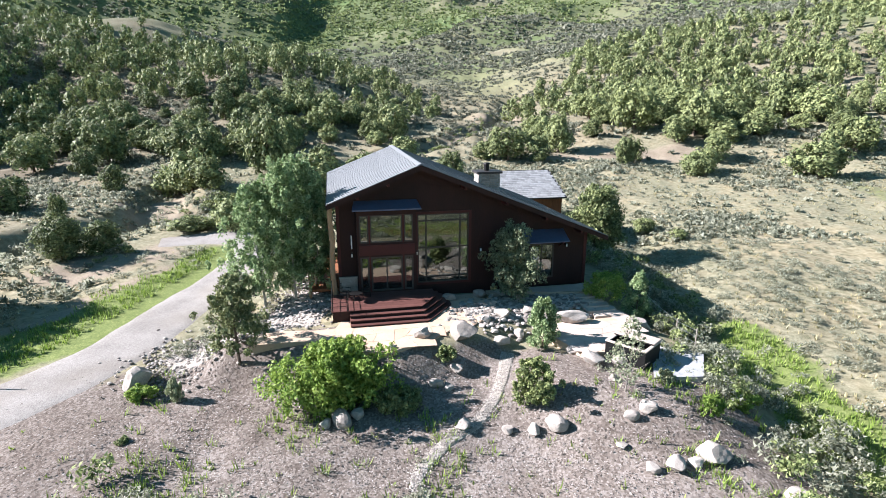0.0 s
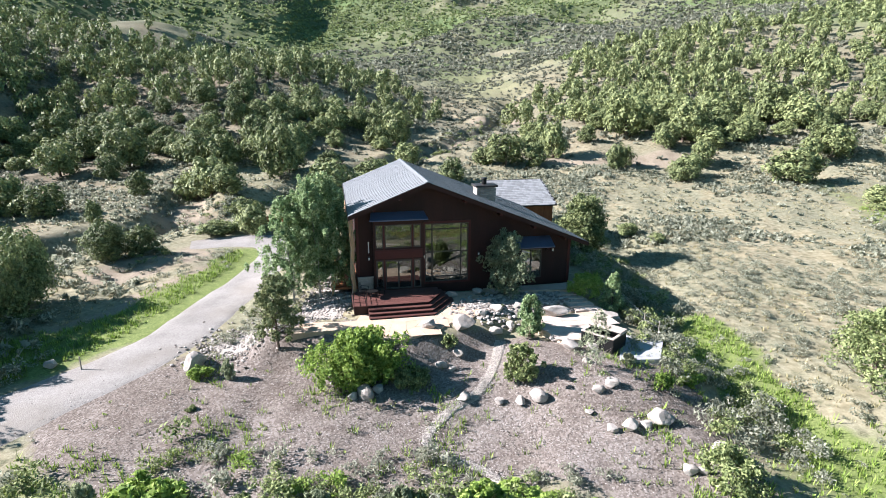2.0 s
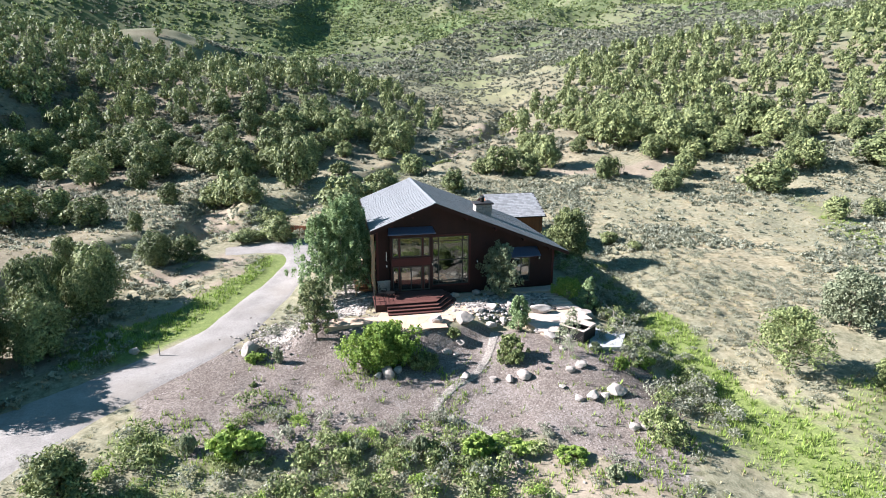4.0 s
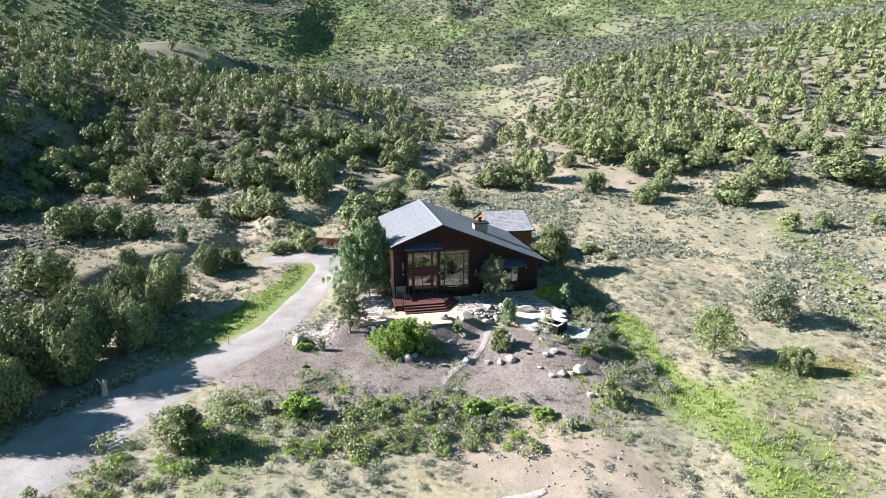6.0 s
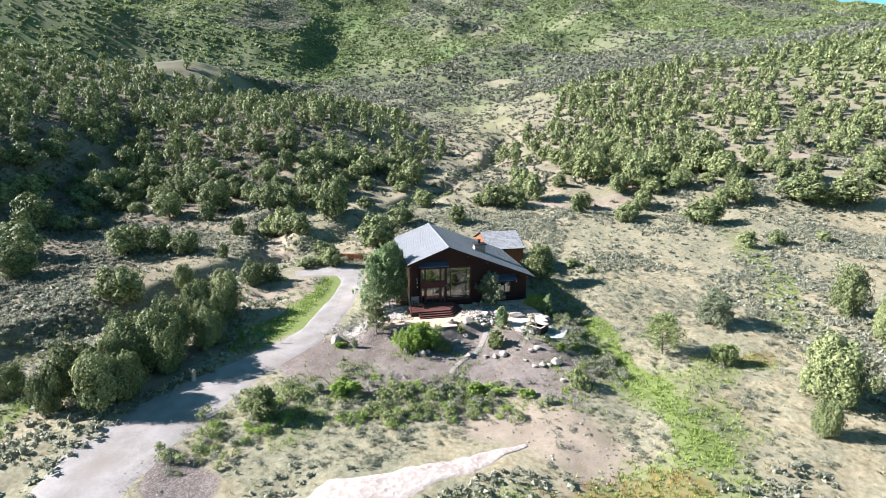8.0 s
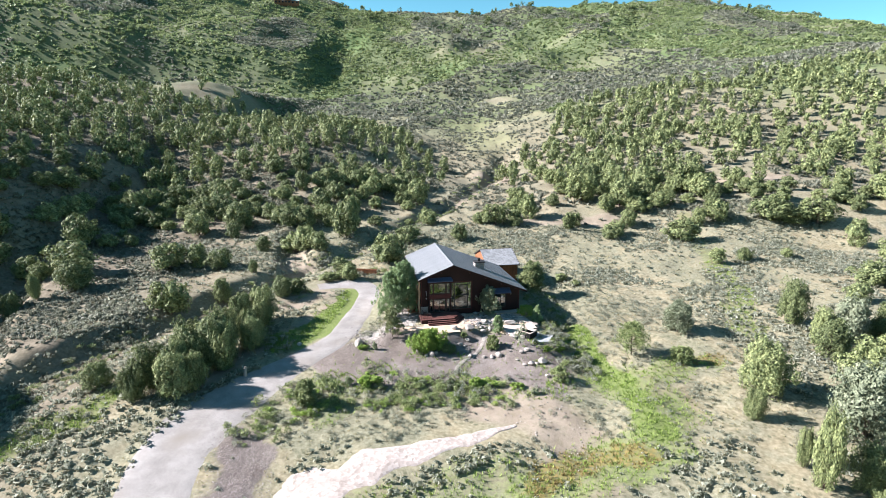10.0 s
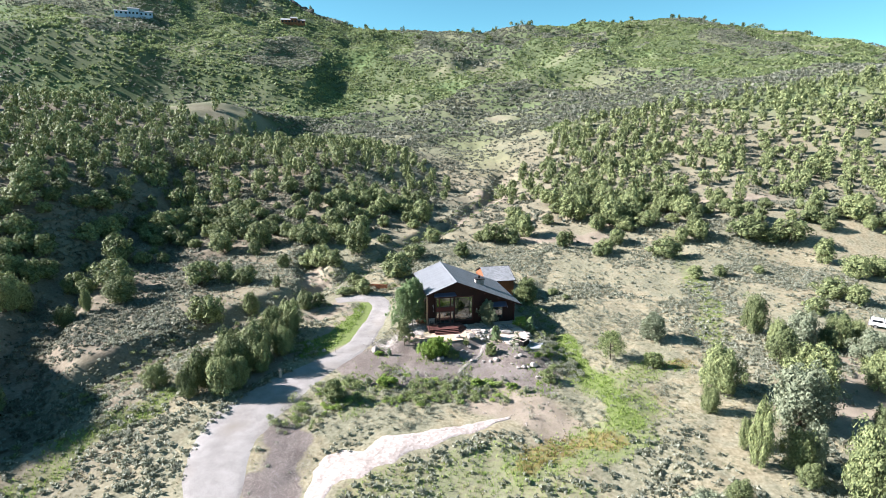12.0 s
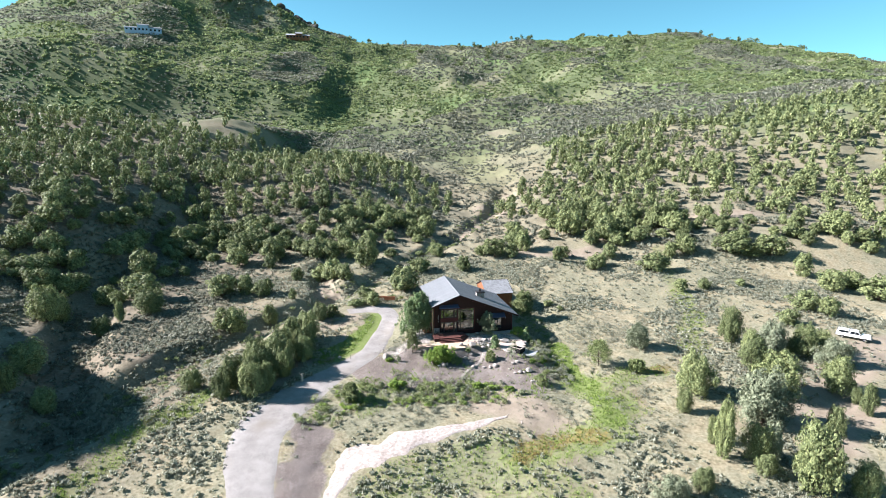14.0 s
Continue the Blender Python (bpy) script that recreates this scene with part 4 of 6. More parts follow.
def make_tree(name, label, category, group, seed, h, w, clumps, leaves, leaf, leafmat, barkmat, low=0.08, profile="round", limbs=5, thick=None, ragged=0.3, tuft=(1.0, 1.15)):
    rng = np.random.default_rng(seed)
    ob = holder(name, Matrix(), label, category, group)
    part("trunk", limbs_mesh(rng, h, w, limbs, thick or 0.028 * h), barkmat, ob)
    fast_mesh("crown", crown_faces(rng, h, w, clumps, leaves, leaf, low, profile, ragged, tuft), leafmat, ob)
    ob["h"], ob["w"] = h, w
    return ob


class Grove:
    """Trees of one kind: a few grown forms, each used where it is first needed and copied after that."""

    def __init__(self, forms):
        self.forms, self.used, self.n = forms, set(), 0

    def plant(self, x, y, h, w, rng, sink=0.05):
        form = self.forms[self.n % len(self.forms)]
        self.n += 1
        m = Matrix.LocRotScale((x, y, float(height(x, y)) - sink), Euler((0, 0, rng.uniform(0, 6.28))), (w / form["w"], w / form["w"], h / form["h"]))
        if form.name in self.used:
            return copy_thing(form, m)
        self.used.add(form.name)
        form.matrix_basis = m
        return form


def juniper_forms(group, label, mat, seeds, dense=(72, 50, 0.17), slim=(0.5, 0.2, 0.7, 0.05)):
    forms = []
    for k, seed in enumerate(seeds):
        rng = np.random.default_rng(seed)
        ob = holder("juniper_tree", Matrix(), label, "tree", group)
        part("trunk", limbs_mesh(rng, 5.0, 4.2, 6, 0.14), BARK, ob)
        fast_mesh("crown", juniper_faces(rng, 5.0, 4.2, dense[0], dense[1], dense[2], slim[k % len(slim)]), mat, ob)
        ob["h"], ob["w"] = 5.0, 4.2
        forms.append(ob)
    return forms


EAST_TREES = [(36.5, 11.7, 8.1, 7.6), (32.6, 6.5, 4.5, 3.0), (52.2, 31.6, 8.1, 5.6), (52.9, 25.6, 6.0, 4.8), (57.1, 25.6, 7.6, 6.9), (50.7, 20.7, 4.2, 4.0),
              (61.4, 26.5, 4.4, 3.7), (62.8, 25.4, 4.9, 5.3), (67.9, 27.5, 4.4, 4.3), (65.7, 21.1, 4.2, 5.1), (59.8, 12.2, 4.8, 4.2), (60.7, 8.9, 4.1, 3.1)]
NEAR_TREES = [(60.1, 5.7, 4.0, 2.6), (52.1, 1.1, 4.6, 3.7), (43.1, 3.6, 6.9, 6.7), (49.8, 11.5, 5.7, 5.5), (33.3, -1.1, 6.1, 3.2), (33.2, -4.4, 6.3, 3.4), (37.3, -4.6, 5.5, 4.5),
              (39.5, -4.4, 4.7, 3.0), (37.1, -7.5, 2.2, 2.2), (42.1, -7.1, 6.0, 3.7), (41.7, -10.1, 7.2, 6.3), (47.3, -11.0, 5.0, 4.9), (23.3, -12.2, 2.8, 3.7), (27.7, -10.4, 2.5, 2.4)]
FIELD_TREES = [(70.1, 41.4, 4.4, 5.5), (79.6, 50.5, 6.1, 7.9), (81.8, 46.1, 5.2, 5.7), (95.5, 65.0, 7.0, 8.2), (102.2, 67.1, 7.6, 6.7), (102.8, 58.4, 7.2, 5.6), (95.7, 76.6, 8.9, 5.5),
               (92.4, 86.4, 6.7, 6.0), (86.8, 87.0, 6.6, 6.0), (81.9, 88.8, 7.9, 6.8), (56.3, 63.8, 4.2, 4.1), (63.1, 65.9, 3.0, 2.6), (73.6, 67.7, 3.4, 3.0), (56.5, 81.6, 6.7, 5.7),
               (64.1, 90.6, 6.2, 4.3), (68.7, 91.5, 6.2, 4.3), (30.2, 90.6, 7.4, 3.4), (39.2, 83.5, 4.3, 3.3), (16.7, 95.3, 6.0, 5.0), (11.5, 96.0, 6.0, 4.8), (7.5, 98.0, 5.5, 4.5), (1.2, 83.9, 4.8, 3.3), (123.0, 92.4, 6.2, 6.9)]
DRIVE_TREES = [(-35.2, 10.3, 7.2, 6.0), (-38.6, 12.0, 7.6, 5.1), (-33.5, 12.0, 6.6, 4.0), (-33.6, 18.7, 7.6, 5.4), (-31.8, 17.2, 6.4, 4.2), (-33.1, 27.3, 7.8, 5.4), (-30.2, 23.4, 5.4, 4.0), (-31.0, 30.3, 5.4, 4.0),
               (-43.6, 46.4, 6.0, 4.5), (-31.5, 43.0, 4.0, 3.8), (-39.5, 9.5, 4.6, 3.2), (-45.9, 12.5, 4.3, 5.1), (-69.8, 11.5, 4.7, 4.1), (-80.0, 22.0, 6.4, 7.2), (-76.1, 12.3, 6.7, 4.7),
               (-88.7, 39.1, 8.7, 6.0), (-89.0, 44.0, 7.7, 4.4), (-36.5, 14.5, 6.6, 4.6), (-35.6, 17.0, 6.8, 4.6), (-33.8, 22.6, 7.0, 4.6), (-31.4, 25.6, 6.2, 4.2), (-31.8, 33.4, 6.4, 4.2), (-37.4, 19.4, 6.6, 4.8), (-34.4, 31.6, 6.2, 4.4),
               (-76.8, 38.4, 4.7, 3.6), (-71.0, 47.3, 6.0, 7.1), (-74.8, 42.0, 5.7, 3.1)]
BANK_TREES = [(-77.9, 57.0, 7.1, 6.2), (-94.5, 59.1, 7.2, 5.6), (-103.7, 54.4, 6.3, 6.1), (-54.5, 61.5, 6.6, 5.0), (-59.4, 59.4, 5.8, 4.9), (-44.3, 72.6, 6.0, 3.4), (-35.2, 75.6, 6.8, 4.7),
              (-31.6, 73.2, 5.6, 5.4), (-27.4, 84.7, 9.5, 5.0), (-21.3, 53.5, 5.6, 4.0), (-14.7, 63.6, 7.5, 5.8), (-29.3, 45.2, 3.8, 3.2), (-49.3, 38.4, 6.0, 4.4), (-34.5, 29.9, 4.6, 3.8),
              (-39.1, 79.9, 5.4, 4.6), (-41.5, 57.2, 3.8, 2.2), (-49.5, 60.2, 4.2, 3.4), (-24.0, 58.8, 4.6, 4.0), (-25.3, 52.9, 1.9, 2.8)]
SIDE_TREES = [(-55.3, 83.7, 5.6, 4.2), (-65.4, 86.7, 5.8, 4.8), (32.9, 94.3, 6.0, 3.6), (41.7, 87.7, 4.6, 4.3), (46.7, 93.6, 6.2, 5.0), (20.6, 54.1, 1.7, 1.6), (22.6, 50.5, 1.8, 1.7)]

rng = np.random.default_rng(11)
drive_grove = Grove(juniper_forms("junipers along the driveway", "dark green juniper beside the gravel driveway", JUNIPER, (1, 2, 3), (110, 120, 0.095)))
for x, y, h, w in DRIVE_TREES:
    drive_grove.plant(x, y, h * 0.8, w * 0.92, rng)
east_grove = Grove(juniper_forms("junipers below the dirt lot", "broad juniper on dry grassland", JUNIPER, (4, 5, 15, 16), (110, 120, 0.095)) + juniper_forms("junipers below the dirt lot", "silvery green juniper on dry grassland", BLUE_JUNIPER, (6,), (110, 120, 0.095)))
for x, y, h, w in EAST_TREES + NEAR_TREES:
    east_grove.plant(x, y, h * 0.9, w * 0.86, rng)
slope_grove = Grove(juniper_forms("junipers on the slopes", "bushy green juniper on the hillside", JUNIPER, (7, 8, 9, 10)))
for x, y, h, w in FIELD_TREES + BANK_TREES + SIDE_TREES:
    slope_grove.plant(x, y, h * 0.85, w * 0.9, rng)


def wood_density(x, y):
    """How thickly junipers stand, 0 to 1."""
    left = step01(0, -14, x - np.interp(y, [90, 110, 170, 235, 290], [-4, -4, 4, -14, -58])) * step01(80, 98, y)
    left = np.maximum(left, step01(-70, -84, x) * step01(46, 60, y) * 0.55)
    right = step01(11, 24, x - 0.44 * np.maximum(0, y - 150)) * step01(94, 108, y + 0.2 * np.clip(x - 60, 0, 60))
    patch = step01(-0.28, 0.08, fbm(x, y, 26, 3, 21))
    d = np.maximum(left, right * 0.9) * (0.12 + 0.88 * patch)
    d = d * step01(1, 3.5, along(x, y, RAVINE)[0]) * (1 - step01(268, 300, y + 0.36 * np.maximum(0, -x - 60)))
    d = d * (1 - stroke(x, y, [(-146, 256), (-130, 250)], 9, seed=3)) * (1 - stroke(x, y, [(95, 122), (105, 118)], 9, seed=4))
    return d


spots = []
rng = np.random.default_rng(5)
cell = {}
for x, y, _, _ in DRIVE_TREES + FIELD_TREES + BANK_TREES + SIDE_TREES:
    cell.setdefault((int(x // 8), int(y // 8)), []).append((x, y))
tx, ty = rng.uniform(-330, 330, 30000), rng.uniform(48, 350, 30000)
chosen = rng.uniform(0, 1, 30000) < wood_density(tx, ty)
for x, y in zip(tx[chosen], ty[chosen]):
    gap = rng.uniform(3.2, 6.0) * (1 + y / 900)
    key = int(x // 8), int(y // 8)
    near = [q for a in (-1, 0, 1) for b in (-1, 0, 1) for q in cell.get((key[0] + a, key[1] + b), ())]
    if any((x - q[0]) ** 2 + (y - q[1]) ** 2 < gap * gap for q in near):
        continue
    cell.setdefault(key, []).append((x, y))
    g = rng.uniform(0, 1)
    spots.append((x, y, 3.0 + 4.2 * g * g + rng.uniform(-0.4, 0.9), 2.5 + 2.7 * g))
spots.sort(key=lambda s: math.hypot(s[0], s[1] + 20))
for x, y, h, w in spots[:195]:
    slope_grove.plant(x, y, h, w, rng)


def scatter(name, label, category, material, items, count, leaf, seed, slim=1.0, lump=4):
    """Many low bushes as one mass: items are x, y, height, width."""
    rng = np.random.default_rng(seed)
    it = np.array(items, float)
    n = len(it)
    z = height(it[:, 0], it[:, 1])
    lob = rng.normal(0, 1, (n, lump, 3)) * np.array([0.24, 0.24, 0.0])
    lob[..., 2] = rng.uniform(0.28, 0.66, (n, lump))
    k = rng.integers(0, lump, (n, count))
    c = np.take_along_axis(lob, k[..., None], 1)
    d = rng.normal(0, 1, (n, count, 3)) + np.array([0, 0, 0.3])
    d /= np.linalg.norm(d, axis=2)[..., None]
    p = c + d * rng.uniform(0.14, 0.34, (n, count))[..., None] * np.array([1, 1, 0.95])
    p[..., 2] = np.maximum(p[..., 2], 0.02)
    p = p * np.stack([it[:, 3], it[:, 3], it[:, 2]], -1)[:, None]
    p[..., 0] += it[:, 0][:, None]
    p[..., 1] += it[:, 1][:, None]
    p[..., 2] += z[:, None]
    size = np.repeat(it[:, 3] * leaf, count)
    q = leaf_faces(rng, p.reshape(-1, 3), d.reshape(-1, 3) * slim + np.array([0, 0, 1 - slim]), size * (0.55 + 0.45 * slim), 1 + 0.2 * slim + 1.6 * (1 - slim))
    return tagged(fast_mesh(name, q, material), label, category, kind="stuff")


rng = np.random.default_rng(31)
crowns = []
for x, y, h, w in spots[195:]:
    near = math.hypot(x, y) < 240
    q = juniper_faces(rng, h * 1.1, w * 1.12, 30 if near else 22, 16 if near else 10, 0.09 * w if near else 0.125 * w, rng.uniform(0, 0.7), 0.17)
    crowns.append(q + np.array([x, y, float(height(x, y)) - 0.1]))
tagged(fast_mesh("far_juniper_wood", np.concatenate(crowns), JUNIPER), "distant juniper woodland on the valley sides", "woodland", kind="stuff")

# oak scrub over the far slopes
rng = np.random.default_rng(8)
cx, cy = rng.uniform(-620, 560, 260000), rng.uniform(230, 800, 260000)
bush = fbm(cx, cy, 55, 4, 70) + 0.35 * fbm(cx, cy, 12, 2, 72)
keep = (bush + rng.uniform(-0.35, 0.35, len(cx)) > -0.42) & (wood_density(cx, cy) < 0.25) & (heathland(cx, cy) > 0.45)
keep[keep] = cover(cx[keep], cy[keep])[:, :2].max(1) < 0.4
cx, cy = cx[keep][:85000], cy[keep][:85000]
grow = rng.uniform(0.6, 1.3, len(cx)) * (0.8 + 0.4 * (rng.uniform(0, 1, len(cx)) > 0.85))
grey = fbm(cx, cy, 80, 3, 79) + 0.25 * step01(460, 330, cy) > 0.1
scrub = np.stack([cx, cy, grow * 1.0, grow * 2.9], -1)
scatter("oak_scrub", "dense green oak scrub over distant hills", "scrub", OAK, scrub[~grey], 9, 0.48, 9, lump=4)
scatter("grey_scrub", "grey-green sage scrub on the lower hill slopes", "scrub", GREYSCRUB, scrub[grey], 9, 0.48, 10, lump=4)
rx = rng.uniform(-420, 520, 260)
ry = rng.uniform(600, 760, 260)
scatter("ridge_pines", "scattered dark trees along the skyline ridge", "trees", JUNIPER, np.stack([rx, ry, rng.uniform(5, 9, 260), rng.uniform(4, 7, 260)], -1), 90, 0.2, 19, lump=5)


def clear_of_works(x, y, margin=0.0):
    u, v = (x * math.cos(0.2007) + (y - 32.6) * math.sin(0.2007)), (-x * math.sin(0.2007) + (y - 32.6) * math.cos(0.2007))
    ok = ~((u > -10.5) & (u < 12) & (v > -8.5) & (v < 16)) & ~((u > 8) & (u < 17) & (v > 15) & (v < 28))
    ok &= along(x, y, DRIVE)[0] > 3.3 + margin
    ok &= along(x, y, [(-19, -12), (-16.2, -6), (-11.5, -2.4), (-5.5, 1), (5, 6)])[0] > 2.6
    return ok


def brush(seed, tries, region, density, height_range, width_range, power=1.0):
    rng = np.random.default_rng(seed)
    x, y = rng.uniform(region[0], region[1], tries), rng.uniform(region[2], region[3], tries)
    keep = (rng.uniform(0, 1, tries) < density(x, y)) & clear_of_works(x, y)
    x, y = x[keep], y[keep]
    g = rng.uniform(0, 1, len(x)) ** power
    return np.stack([x, y, height_range[0] + (height_range[1] - height_range[0]) * g, width_range[0] + (width_range[1] - width_range[0]) * g], -1)


def open_ground(x, y):
    c = cover(x, y)
    return np.clip(1 - c[..., 0] * 0.85, 0, 1) * np.clip(1 - c[..., 1] * 0.8, 0, 1) * np.clip(1 - c[..., 2] * 0.97, 0, 1) * np.clip(1 - c[..., 3], 0, 1)


def sage_density(x, y):
    return open_ground(x, y) * 0.62 * (0.12 + 0.88 * step01(-0.25, 0.25, fbm(x, y, 11, 3, 23)))


def near_garden(x, y):
    """1 within the ground that the camera passes closest."""
    return ((x > -26) & (x < 40) & (y > 2) & (y < 50)).astype(float)


scatter("garden_sagebrush", "low silvery sagebrush on the slopes round the house", "brush", SAGE, brush(40, 12000, (-26, 40, 2, 50), lambda x, y: 0.75 * sage_density(x, y), (0.2, 0.65), (0.3, 1.05), 1.8), 100, 0.095, 39, 0.5)
scatter("sagebrush", "low grey-green sagebrush on dry ground", "brush", SAGE, brush(41, 80000, (-62, 95, -20, 100), lambda x, y: (1 - near_garden(x, y)) * sage_density(x, y), (0.22, 0.65), (0.32, 1.05), 2.0), 16, 0.34, 42, 0.75)
scatter("hill_sagebrush", "grey-green sagebrush on the hillsides", "brush", GREYSCRUB, np.vstack([brush(43, 78000, (-140, -52, -25, 200), sage_density, (0.2, 0.6), (0.4, 1.1), 2.0), brush(44, 26000, (-60, 150, 95, 330), sage_density, (0.4, 1.0), (0.7, 1.9), 1.6), brush(38, 5000, (-110, 110, -130, -19), sage_density, (0.4, 1.0), (0.7, 1.8), 1.6)]), 14, 0.42, 45, 0.6)


def lush_edge(x, y):
    a = 1 - step01(1.4, 4.6, along(x, y, [(13.5, 42), (14.5, 34), (13.8, 27), (14.8, 20)])[0])
    b = 1 - step01(2.5, 6.0, along(x, y, [(-23, 4.5), (-19.5, 8.5), (-15, 12), (-7, 12.2), (2, 12.4)])[0])
    c = 1 - step01(1.5, 4.0, along(x, y, [(-40, 16), (-45, 9), (-46, 3)])[0])
    d = 1 - step01(1.0, 3.5, along(x, y, [(-27, 24), (-31, 40), (-24, 54), (-12, 60)])[0])
    d = np.maximum(d, 0.8 - 0.8 * step01(2.0, 7.0, along(x, y, RAVINE)[0]))
    return np.maximum(np.maximum(a, b * 0.9), np.maximum(c, d)) * (0.3 + 0.7 * step01(-0.2, 0.15, fbm(x, y, 4, 2, 25)))


scatter("green_brush", "leafy green rabbitbrush in the damp hollow", "brush", RABBIT, brush(46, 14000, (-72, 40, -20, 200), lambda x, y: 0.6 * lush_edge(x, y), (0.4, 1.2), (0.6, 1.6), 1.5), 170, 0.09, 47, 0.6)
scatter("grey_brush", "tall silvery sagebrush beside the green hollow", "brush", SAGE, brush(48, 9000, (-72, 40, -20, 200), lush_edge, (0.4, 1.2), (0.6, 1.6), 1.5), 120, 0.10, 49, 0.5)


def shrub_belt(x, y):
    """The leafy thicket between the driveway and the bare soil."""
    d = along(x, y, [(-21.5, 8), (-17, 10.5), (-10, 11.2), (-3, 11), (3, 11.6)])[0] + 1.6 * fbm(x, y, 5, 2, 33)
    return (1 - step01(1.6, 4.2, d)) * (0.25 + 0.75 * step01(-0.15, 0.15, fbm(x, y, 3.5, 2, 35)))


scatter("thicket", "leafy green shrubs crowding the slope above the wash", "shrubs", RABBIT, brush(64, 380, (-26, 7, 3, 17), shrub_belt, (0.4, 1.2), (0.7, 1.6), 1.6), 300, 0.085, 65, 0.6, lump=6)
scatter("bright_thicket", "bright yellow-green shrubs among the thicket", "shrubs", LIME, brush(66, 260, (-26, 7, 3, 17), shrub_belt, (0.35, 0.9), (0.6, 1.3), 1.4), 300, 0.085, 67, 0.6, lump=6)


def hollow(x, y):
    return 1 - step01(1.2, 3.6, along(x, y, [(14.8, 44), (14.6, 36), (14.2, 29), (14.6, 24), (15.6, 19)])[0])


scatter("hollow_sagebrush", "tall silvery sagebrush crowding the hollow below the terrace", "brush", SAGE, brush(60, 340, (8, 20, 15, 48), hollow, (0.5, 1.3), (0.7, 1.6), 1.2), 220, 0.085, 61, 0.5)
scatter("hollow_brush", "bright green brush crowding the hollow below the terrace", "brush", RABBIT, brush(62, 150, (8, 20, 15, 48), hollow, (0.5, 1.4), (0.7, 1.6), 1.2), 340, 0.075, 63, 0.6)


def blades(name, label, material, items, per, seed, width=0.05):
    """Grass tufts: a spray of thin leaning blades at each place."""
    rng = np.random.default_rng(seed)
    it = np.array(items, float)
    n = len(it)
    ang = rng.uniform(0, 6.2832, (n, per))
    lean = rng.uniform(0.15, 0.7, (n, per))
    tall = it[:, 2][:, None] * rng.uniform(0.55, 1.1, (n, per))
    spread = it[:, 3][:, None] * rng.uniform(0, 0.5, (n, per))
    bx = it[:, 0][:, None] + spread * np.cos(ang)
    by = it[:, 1][:, None] + spread * np.sin(ang)
    bz = np.repeat(height(it[:, 0], it[:, 1])[:, None], per, 1) - 0.03
    side = np.stack([-np.sin(ang), np.cos(ang), np.zeros_like(ang)], -1)
    base = np.stack([bx, by, bz], -1)
    tip = base + np.stack([np.cos(ang) * lean * tall, np.sin(ang) * lean * tall, tall], -1)
    w = (width * rng.uniform(0.6, 1.5, (n, per)))[..., None]
    q = np.stack([base - side * w, base + side * w, tip + side * w * 0.25, tip - side * w * 0.25], 2).reshape(-1, 4, 3)
    return tagged(fast_mesh(name, q, material), label, "grass", kind="stuff")


def lush(x, y):
    return np.clip(cover(x, y)[..., 0], 0, 1)


blades("green_grass", "lush green grass in the damp hollow", GRASS, brush(51, 80000, (-60, 60, -18, 64), lush, (0.15, 0.42), (0.2, 0.6)), 8, 52, 0.025)
blades("rust_sedge", "rust-coloured sedge on wet ground", REED, brush(53, 6000, (2, 40, -8, 24), lambda x, y: cover(x, y)[..., 3], (0.15, 0.35), (0.3, 0.7)), 16, 54, 0.022)
blades("dry_grass", "straw-coloured dry bunch grass", HAY, brush(55, 26000, (-60, 90, -18, 90), lambda x, y: open_ground(x, y) * (0.2 + 0.8 * step01(-0.2, 0.3, fbm(x, y, 8, 3, 27))), (0.1, 0.28), (0.2, 0.5)), 6, 56, 0.03)
blades("garden_weeds", "yellow-green weeds among the bark chips", GRASS, brush(57, 4200, (-20, 14, 10, 25), lambda x, y: 0.08 + 0.9 * step01(0.08, 0.3, fbm(x, y, 3.5, 3, 29)), (0.12, 0.4), (0.2, 0.5)), 8, 58, 0.025)


# ---- boulders, outcrops and stones ----
def boulder_mesh(seed, name="rock"):
    rnd = random.Random(seed)
    bm = bmesh.new()
    bmesh.ops.create_icosphere(bm, subdivisions=3, radius=0.5)
    cuts = [(Vector((rnd.gauss(0, 1), rnd.gauss(0, 1), rnd.gauss(0, 0.8))).normalized(), rnd.uniform(0.27, 0.4)) for _ in range(14)]
    off = Vector((seed * 3.1, seed * 1.7, 0))
    for v in bm.verts:
        for n, d in cuts:
            over = v.co.dot(n) - d
            if over > 0:
                v.co -= n * over * 0.95
        v.co *= 1 + 0.10 * noise.noise(v.co * 3 + off) + 0.04 * noise.noise(v.co * 9 + off)
        v.co.z *= 0.66
    data = bpy.data.meshes.new(name)
    bm.to_mesh(data)
    bm.free()
    data.materials.append(STONE)
    return data


rocks = [boulder_mesh(k) for k in range(6)]
ROCKS = [(-15.1, 24.1, 1.51), (-4.5, 21.0, 1.04), (-5.1, 20.8, 0.55), (-3.8, 21.5, 0.7), (-6.5, 22.2, 0.29), (-1.1, 26.0, 0.99), (1.0, 26.2, 1.5), (-0.3, 23.7, 0.67), (0.3, 23.4, 0.45), (0.7, 24.6, 0.69),
         (0.9, 20.7, 0.72), (2.8, 20.6, 0.55), (3.9, 20.4, 0.65), (4.8, 20.4, 0.92), (6.7, 25.6, 0.71), (7.5, 24.9, 0.63), (7.4, 24.3, 1.14), (8.7, 24.2, 0.86), (7.9, 22.6, 0.51), (7.9, 20.1, 0.6), (8.7, 20.4, 0.75)]
